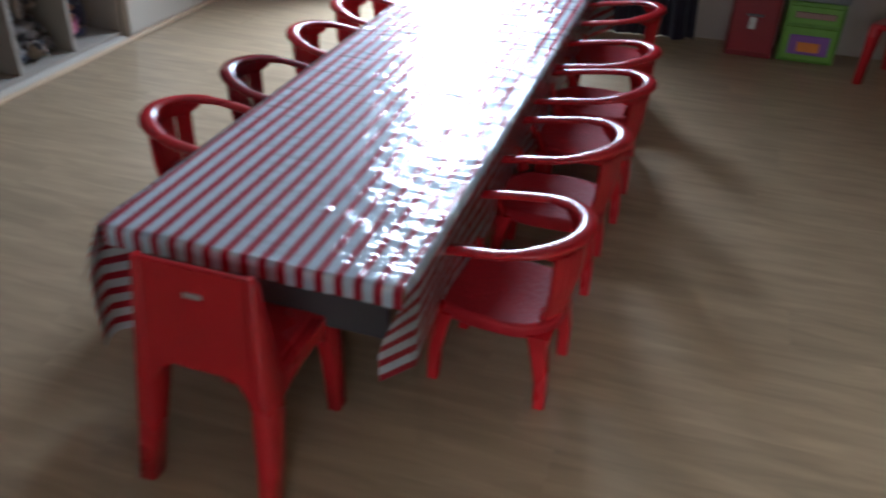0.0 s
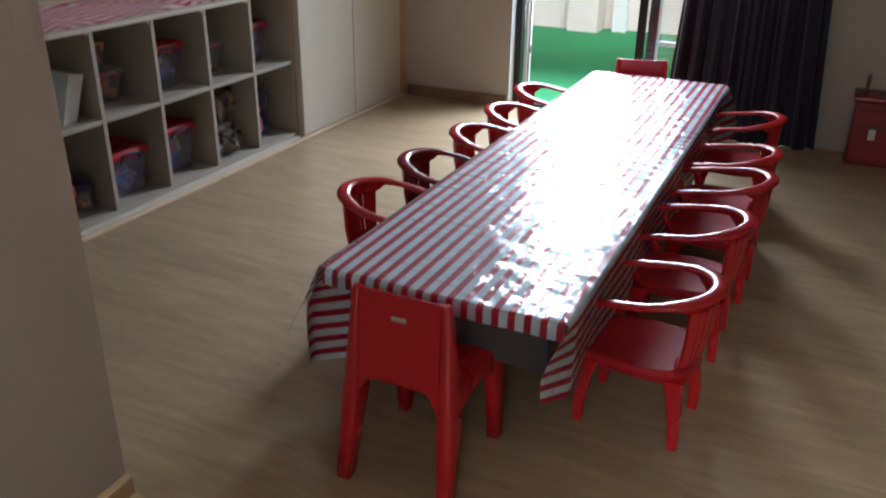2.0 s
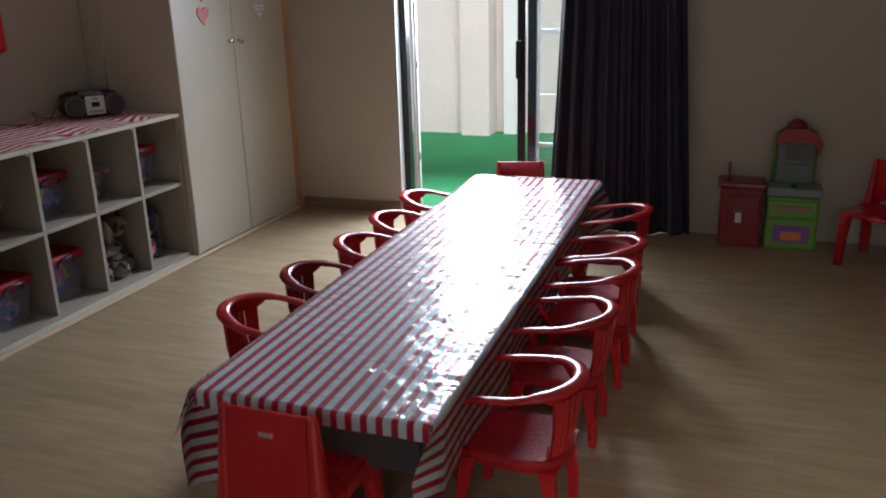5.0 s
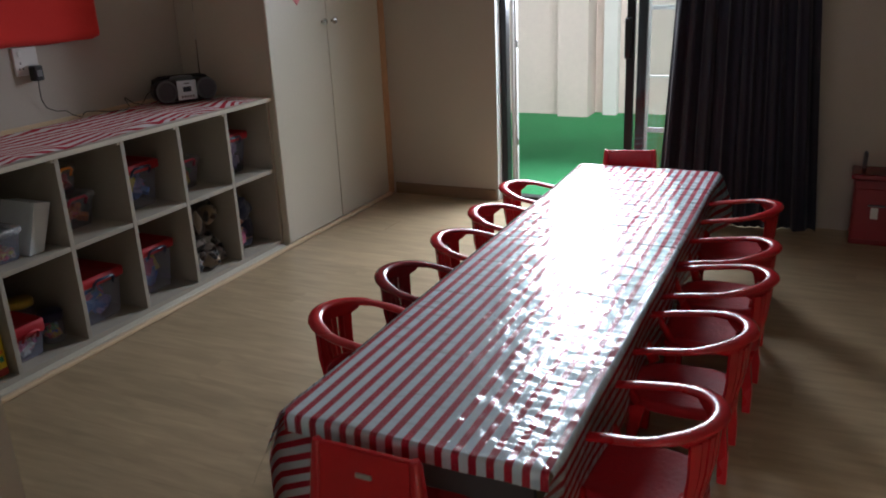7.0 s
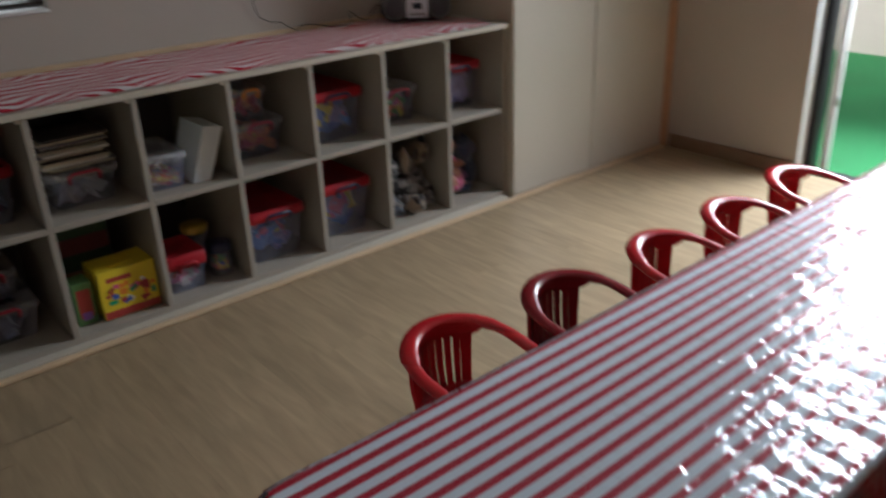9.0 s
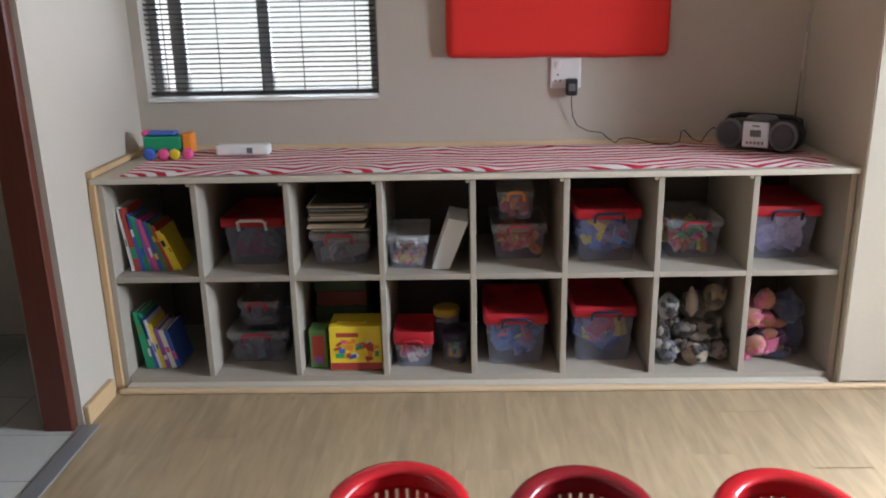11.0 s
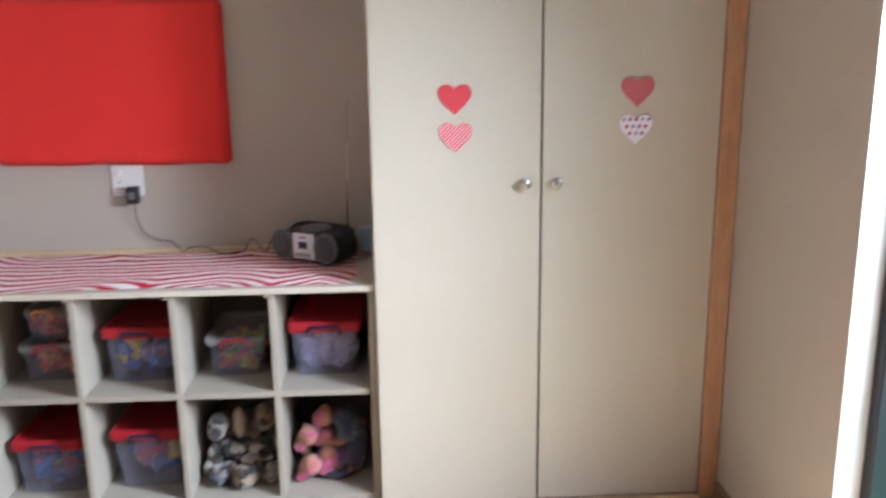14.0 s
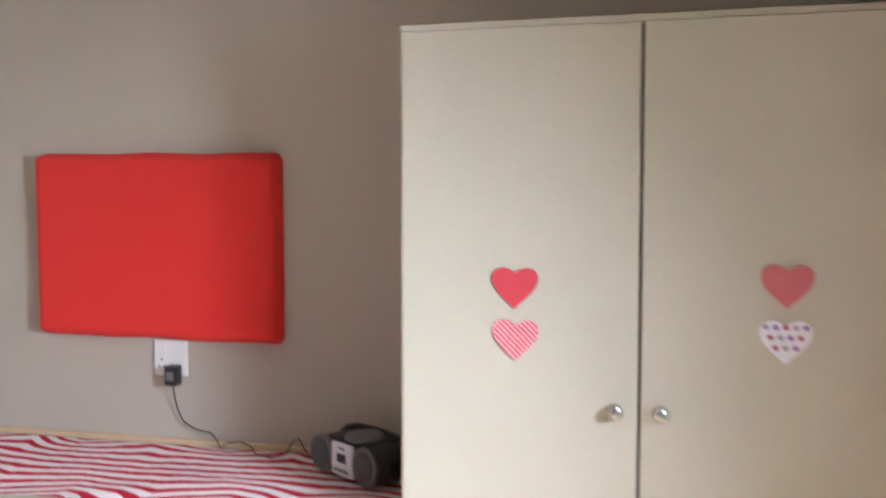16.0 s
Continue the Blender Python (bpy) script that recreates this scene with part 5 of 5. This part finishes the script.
books(0.806, ZB, [(0.020, 0.248, 7, M_TEAL, M_GREENC), (0.016, 0.245, 8, M_TEAL, M_WHITE), (0.014, 0.226, 11, M_BLUEC, M_WHITE), (0.012, 0.215, 12, M_WHITE, M_BLUEC), (0.014, 0.20, 12.5, M_YELLOW, M_BLUEC), (0.020, 0.178, 13, M_PURP, M_WHITE), (0.020, 0.172, 13.5, M_WHITE, M_PINKC), (0.018, 0.170, 14, M_BLUEC, M_PINKC)], "leaning books on the lower shelf")


def soft_toy(balls, label, mats, group="soft toys in the cubby"):
    """One plush toy as one mesh: balls of (x, y, z, rx, ry, rz, which material)."""
    bm = bmesh.new()
    limbs = random.Random(len(label))
    for x, y, z, a, b, c, k in list(balls):
        if min(a, b, c) > 0.025:
            for _ in range(4):
                u = Vector((limbs.uniform(0.2, 1), limbs.uniform(-1, 1), limbs.uniform(-0.6, 1))).normalized()
                balls.append((x + u.x * a * 0.8, y + u.y * b * 0.8, max(z + u.z * c * 0.8, 0.075), a * 0.36, b * limbs.uniform(0.25, 0.55), c * limbs.uniform(0.25, 0.55), limbs.randrange(len(mats))))
    for x, y, z, a, b, c, k in balls:
        r = bmesh.ops.create_icosphere(bm, subdivisions=2, radius=1.0)
        for v in r["verts"]:
            n = 1 + 0.42 * noise.noise(v.co * 2.6 + Vector((x * 40, y * 40, z * 40)))
            v.co = Vector((x + v.co.x * a * n, y + v.co.y * b * n, z + v.co.z * c * n))
        for f in {f for v in r["verts"] for f in v.link_faces}:
            f.material_index, f.smooth = k, True
    return solid("soft_toy", bm, mats, label, "soft toy", group)


for x, y, z, s, mats, lab in ((-2.735, 3.045, ZB, 1.0, [F_CREAM, F_BROWN, F_BLACK], "cream and brown plush dog at the front"), (-2.76, 2.945, ZB, 0.9, [F_GREY, F_WHITE, F_BLACK], "grey and white plush animal"),
                              (-2.77, 3.145, ZB, 0.85, [F_WHITE, F_BLACK, F_GREY], "white and black plush animal with dark eyes")):
    soft_toy([(x, y, z + 0.046 * s, 0.05 * s, 0.052 * s, 0.045 * s, 0), (x + 0.042 * s, y, z + 0.036 * s, 0.026 * s, 0.028 * s, 0.022 * s, 0), (x + 0.066 * s, y, z + 0.04 * s, 0.008, 0.010, 0.008, 2), (x, y - 0.045 * s, z + 0.075 * s, 0.015, 0.02, 0.026, 1), (x, y + 0.045 * s, z + 0.075 * s, 0.015, 0.02, 0.026, 1), (x - 0.08 * s, y, z + 0.05 * s, 0.06, 0.05, 0.048 * s, 1), (x + 0.04 * s, y - 0.018, z + 0.068 * s, 0.006, 0.007, 0.007, 2), (x + 0.04 * s, y + 0.018, z + 0.068 * s, 0.006, 0.007, 0.007, 2)], lab, mats)
soft_toy([(-2.82, 3.08, 0.155, 0.07, 0.075, 0.06, 0), (-2.775, 3.03, 0.17, 0.035, 0.04, 0.035, 1), (-2.77, 3.12, 0.16, 0.03, 0.035, 0.03, 1), (-2.752, 3.07, 0.15, 0.02, 0.045, 0.02, 0), (-2.80, 2.98, 0.18, 0.04, 0.03, 0.04, 1), (-2.84, 3.14, 0.185, 0.05, 0.035, 0.04, 0)], "white plush cow with black patches lying in a heap", [F_WHITE, F_BLACK])
soft_toy([(-2.85, 2.955, 0.175, 0.06, 0.05, 0.13, 0), (-2.79, 2.945, 0.27, 0.045, 0.042, 0.05, 1), (-2.75, 2.945, 0.262, 0.02, 0.022, 0.026, 2), (-2.80, 2.925, 0.14, 0.04, 0.03, 0.06, 0)], "brown plush dog with a white face, sitting upright", [F_BROWN, F_WHITE, F_BLACK])
soft_toy([(-2.83, 3.06, 0.265, 0.07, 0.06, 0.055, 0), (-2.77, 3.03, 0.30, 0.025, 0.024, 0.06, 1), (-2.79, 3.13, 0.315, 0.05, 0.045, 0.055, 1), (-2.745, 3.13, 0.305, 0.02, 0.024, 0.02, 0), (-2.80, 3.16, 0.36, 0.02, 0.015, 0.03, 2)], "cream plush animal on top of the heap", [F_BROWN, F_CREAM, F_BLACK])
soft_toy([(-2.86, 3.10, 0.08, 0.07, 0.10, 0.045, 0), (-2.80, 2.93, 0.06, 0.05, 0.03, 0.05, 0)], "dark plush animal at the bottom of the heap", [F_BLACK])
for x, y, z, s, body, lab in ((-2.76, 3.295, 0.112, 1.0, 0, "vinyl doll with a pink dress lying down"), (-2.80, 3.285, 0.215, 1.0, 1, "vinyl doll with orange hair on the heap"), (-2.80, 3.36, 0.135, 0.9, 2, "vinyl doll in purple clothes"), (-2.84, 3.35, 0.275, 1.0, 0, "vinyl doll in pink on the top")):
    soft_toy([(x, y, z, 0.044 * s, 0.042 * s, 0.044 * s, 0), (x - 0.03, y + 0.06 * s, z - 0.018, 0.045, 0.05 * s, 0.038, 1), (x - 0.02, y + 0.11 * s, z - 0.035, 0.025, 0.045, 0.022, 0), (x - 0.05, y - 0.02, z - 0.05, 0.04, 0.035, 0.05, 1), (x + 0.01, y - 0.035, z - 0.042, 0.022, 0.022, 0.02, 2)], lab, [F_PEACH, (F_PINK, plush("russet_cloth", (0.42, 0.14, 0.08)), plush("purple_cloth", (0.2, 0.08, 0.25)))[body], F_PINK], "dolls in the cubby")
soft_toy([(-2.86, 3.46, 0.14, 0.09, 0.05, 0.10, 0), (-2.83, 3.44, 0.25, 0.07, 0.055, 0.07, 0), (-2.80, 3.40, 0.07, 0.06, 0.06, 0.03, 0)], "dark navy cloth doll slumped against the side", [F_NAVY], "dolls in the cubby")

# ---- play kitchen by the far wall ----
# Kitchen plastics are coloured darker to stand for the unlit corner.
sink = thing("play_sink", (0.42, 4.66, 0), "red plastic play sink cabinet with a small tap, coloured darker for shade", "play kitchen")
part("cabinet", bbox(0.305, 0.540, 4.60, 4.80, 0.0, 0.355, 0.008, 2), mat("shaded_red_plastic", (0.20, 0.008, 0.012), 0.45), sink)
part("worktop", bbox(0.288, 0.552, 4.592, 4.805, 0.356, 0.385, 0.008, 2), M_MAROON, sink)
part("door_panel", bbox(0.315, 0.525, 4.592, 4.5995, 0.03, 0.31, 0.004), mat("crimson_plastic", (0.24, 0.010, 0.016), 0.45), sink)
part("sticker", bbox(0.395, 0.43, 4.590, 4.5918, 0.15, 0.21), M_WHITE, sink)
part("handle", tube(bmesh.new(), [(0.385, 4.591, 0.22), (0.385, 4.575, 0.225), (0.455, 4.575, 0.225), (0.455, 4.591, 0.22)], 0.006, 6), M_GREYP, sink)
part("tap", tube(bmesh.new(), [(0.345, 4.74, 0.385), (0.345, 4.74, 0.46), (0.345, 4.72, 0.475), (0.345, 4.68, 0.47), (0.345, 4.67, 0.455)], 0.010, 8), M_GREYP, sink)
oven = thing("play_oven", (0.70, 4.68, 0), "lime green play oven with a red hood", "play kitchen")
part("cabinet", bbox(0.565, 0.845, 4.62, 4.80, 0.0, 0.31, 0.008, 2), M_LIME, oven)
part("hob", bbox(0.557, 0.853, 4.612, 4.805, 0.311, 0.362, 0.01, 2), mat("pale_grey_plastic", (0.20, 0.235, 0.225), 0.4), oven)
part("knob", lathe(bmesh.new(), [(0.018, 0), (0.016, 0.012), (0.004, 0.013)], 14, (0.70, 4.66, 0.3625)), M_BLACK, oven)
dr = part("oven_door", bbox(0.578, 0.832, 4.610, 4.6195, 0.015, 0.185, 0.004), mat("bright_lime_plastic", (0.17, 0.38, 0.04), 0.4), oven)
part("window", bbox(0.608, 0.802, 4.607, 4.6098, 0.045, 0.145, 0.002), M_PURP, dr)
part("printed_pie", bbox(0.65, 0.76, 4.605, 4.6068, 0.06, 0.11, 0.0008), M_ORANGE, dr)
dw = part("drawer", bbox(0.578, 0.832, 4.610, 4.6195, 0.198, 0.29, 0.004), mat("fresh_lime_plastic", (0.17, 0.38, 0.04), 0.4), oven)
part("handle", bbox(0.61, 0.80, 4.600, 4.6098, 0.232, 0.262, 0.003), mat("pale_pink_plastic", (0.36, 0.22, 0.17), 0.4), dw)
part("back_panel", bbox(0.600, 0.800, 4.76, 4.785, 0.363, 0.66, 0.004), mat("dull_green_plastic", (0.16, 0.2, 0.17), 0.45), oven)
for x in (0.59, 0.805):
    part("post", tube(bmesh.new(), [(x, 4.772, 0.363), (x - 0.006, 4.772, 0.66)], 0.011, 8), M_LIME, oven)
part("rack", bbox(0.625, 0.775, 4.745, 4.7595, 0.47, 0.478), M_GREYP, oven)
part("oven_window", bbox(0.645, 0.74, 4.752, 4.7595, 0.50, 0.60), M_BLACK, oven)
hd = bmesh.new()
prism(hd, [(0.575, 0.60), (0.60, 0.665), (0.64, 0.69), (0.74, 0.69), (0.79, 0.67), (0.835, 0.61), (0.82, 0.54), (0.80, 0.60), (0.76, 0.615), (0.62, 0.615)], "y", 4.68, 4.80)
part("hood", hd, mat("shaded_hood_red", (0.28, 0.012, 0.016), 0.45), oven, "red plastic cooker hood")
part("hood_top", lathe(bmesh.new(), [(0.055, 0), (0.05, 0.03), (0.02, 0.05), (0.003, 0.052)], 14, (0.69, 4.74, 0.6905)), M_MAROON, oven)
copy_thing(head, pose(1.13, 4.44, 0, 0, 0, 150))

# ---- floors ----
floor = solid("floor", bbox(-3.4, XE, YB, YN + 0.2, -0.055, -0.001), M_GAP, "", "", kind="structure", origin=(0, 0, 0))
meshes = {}
rng = random.Random(4)
row = 0
y = YB
while y < YN + 0.07:
    x = -3.22 if y > YS - 0.02 else -1.22
    x -= rng.random() * 1.0
    left = -3.215 if y > YS - 0.02 else -1.219
    while x < XE:
        x0, x1 = max(x, left), min(x + 1.29, XE)
        if x1 - x0 > 0.05:
            key = round(x1 - x0, 2)
            if key not in meshes:
                meshes[key] = finish("plank", bbox(0, key - 0.0002, 0, 0.1946, -0.0009, 0), M_FLOOR)
            p = new("plank", meshes[key])
            p.location, p.parent = (x0, y, 0.0), floor
        x += 1.29
    y += 0.195
tfloor = solid("floor_passage", bbox(-3.21, -1.362, -1.19, YS - 0.006, -0.0009, 0.0), M_GROUT, "", "", kind="structure", origin=(0, 0, 0))
tile = finish("tile", bbox(0, 0.296, 0, 0.296, -0.0018, 0.0, 0.0006), M_TILE)
for i in range(7):
    for j in range(6):
        t = new("tile", tile)
        t.location, t.parent = (-1.66 - 0.30 * i if i < 6 else -3.2, 0.405 - 0.30 * j, 0.002), tfloor
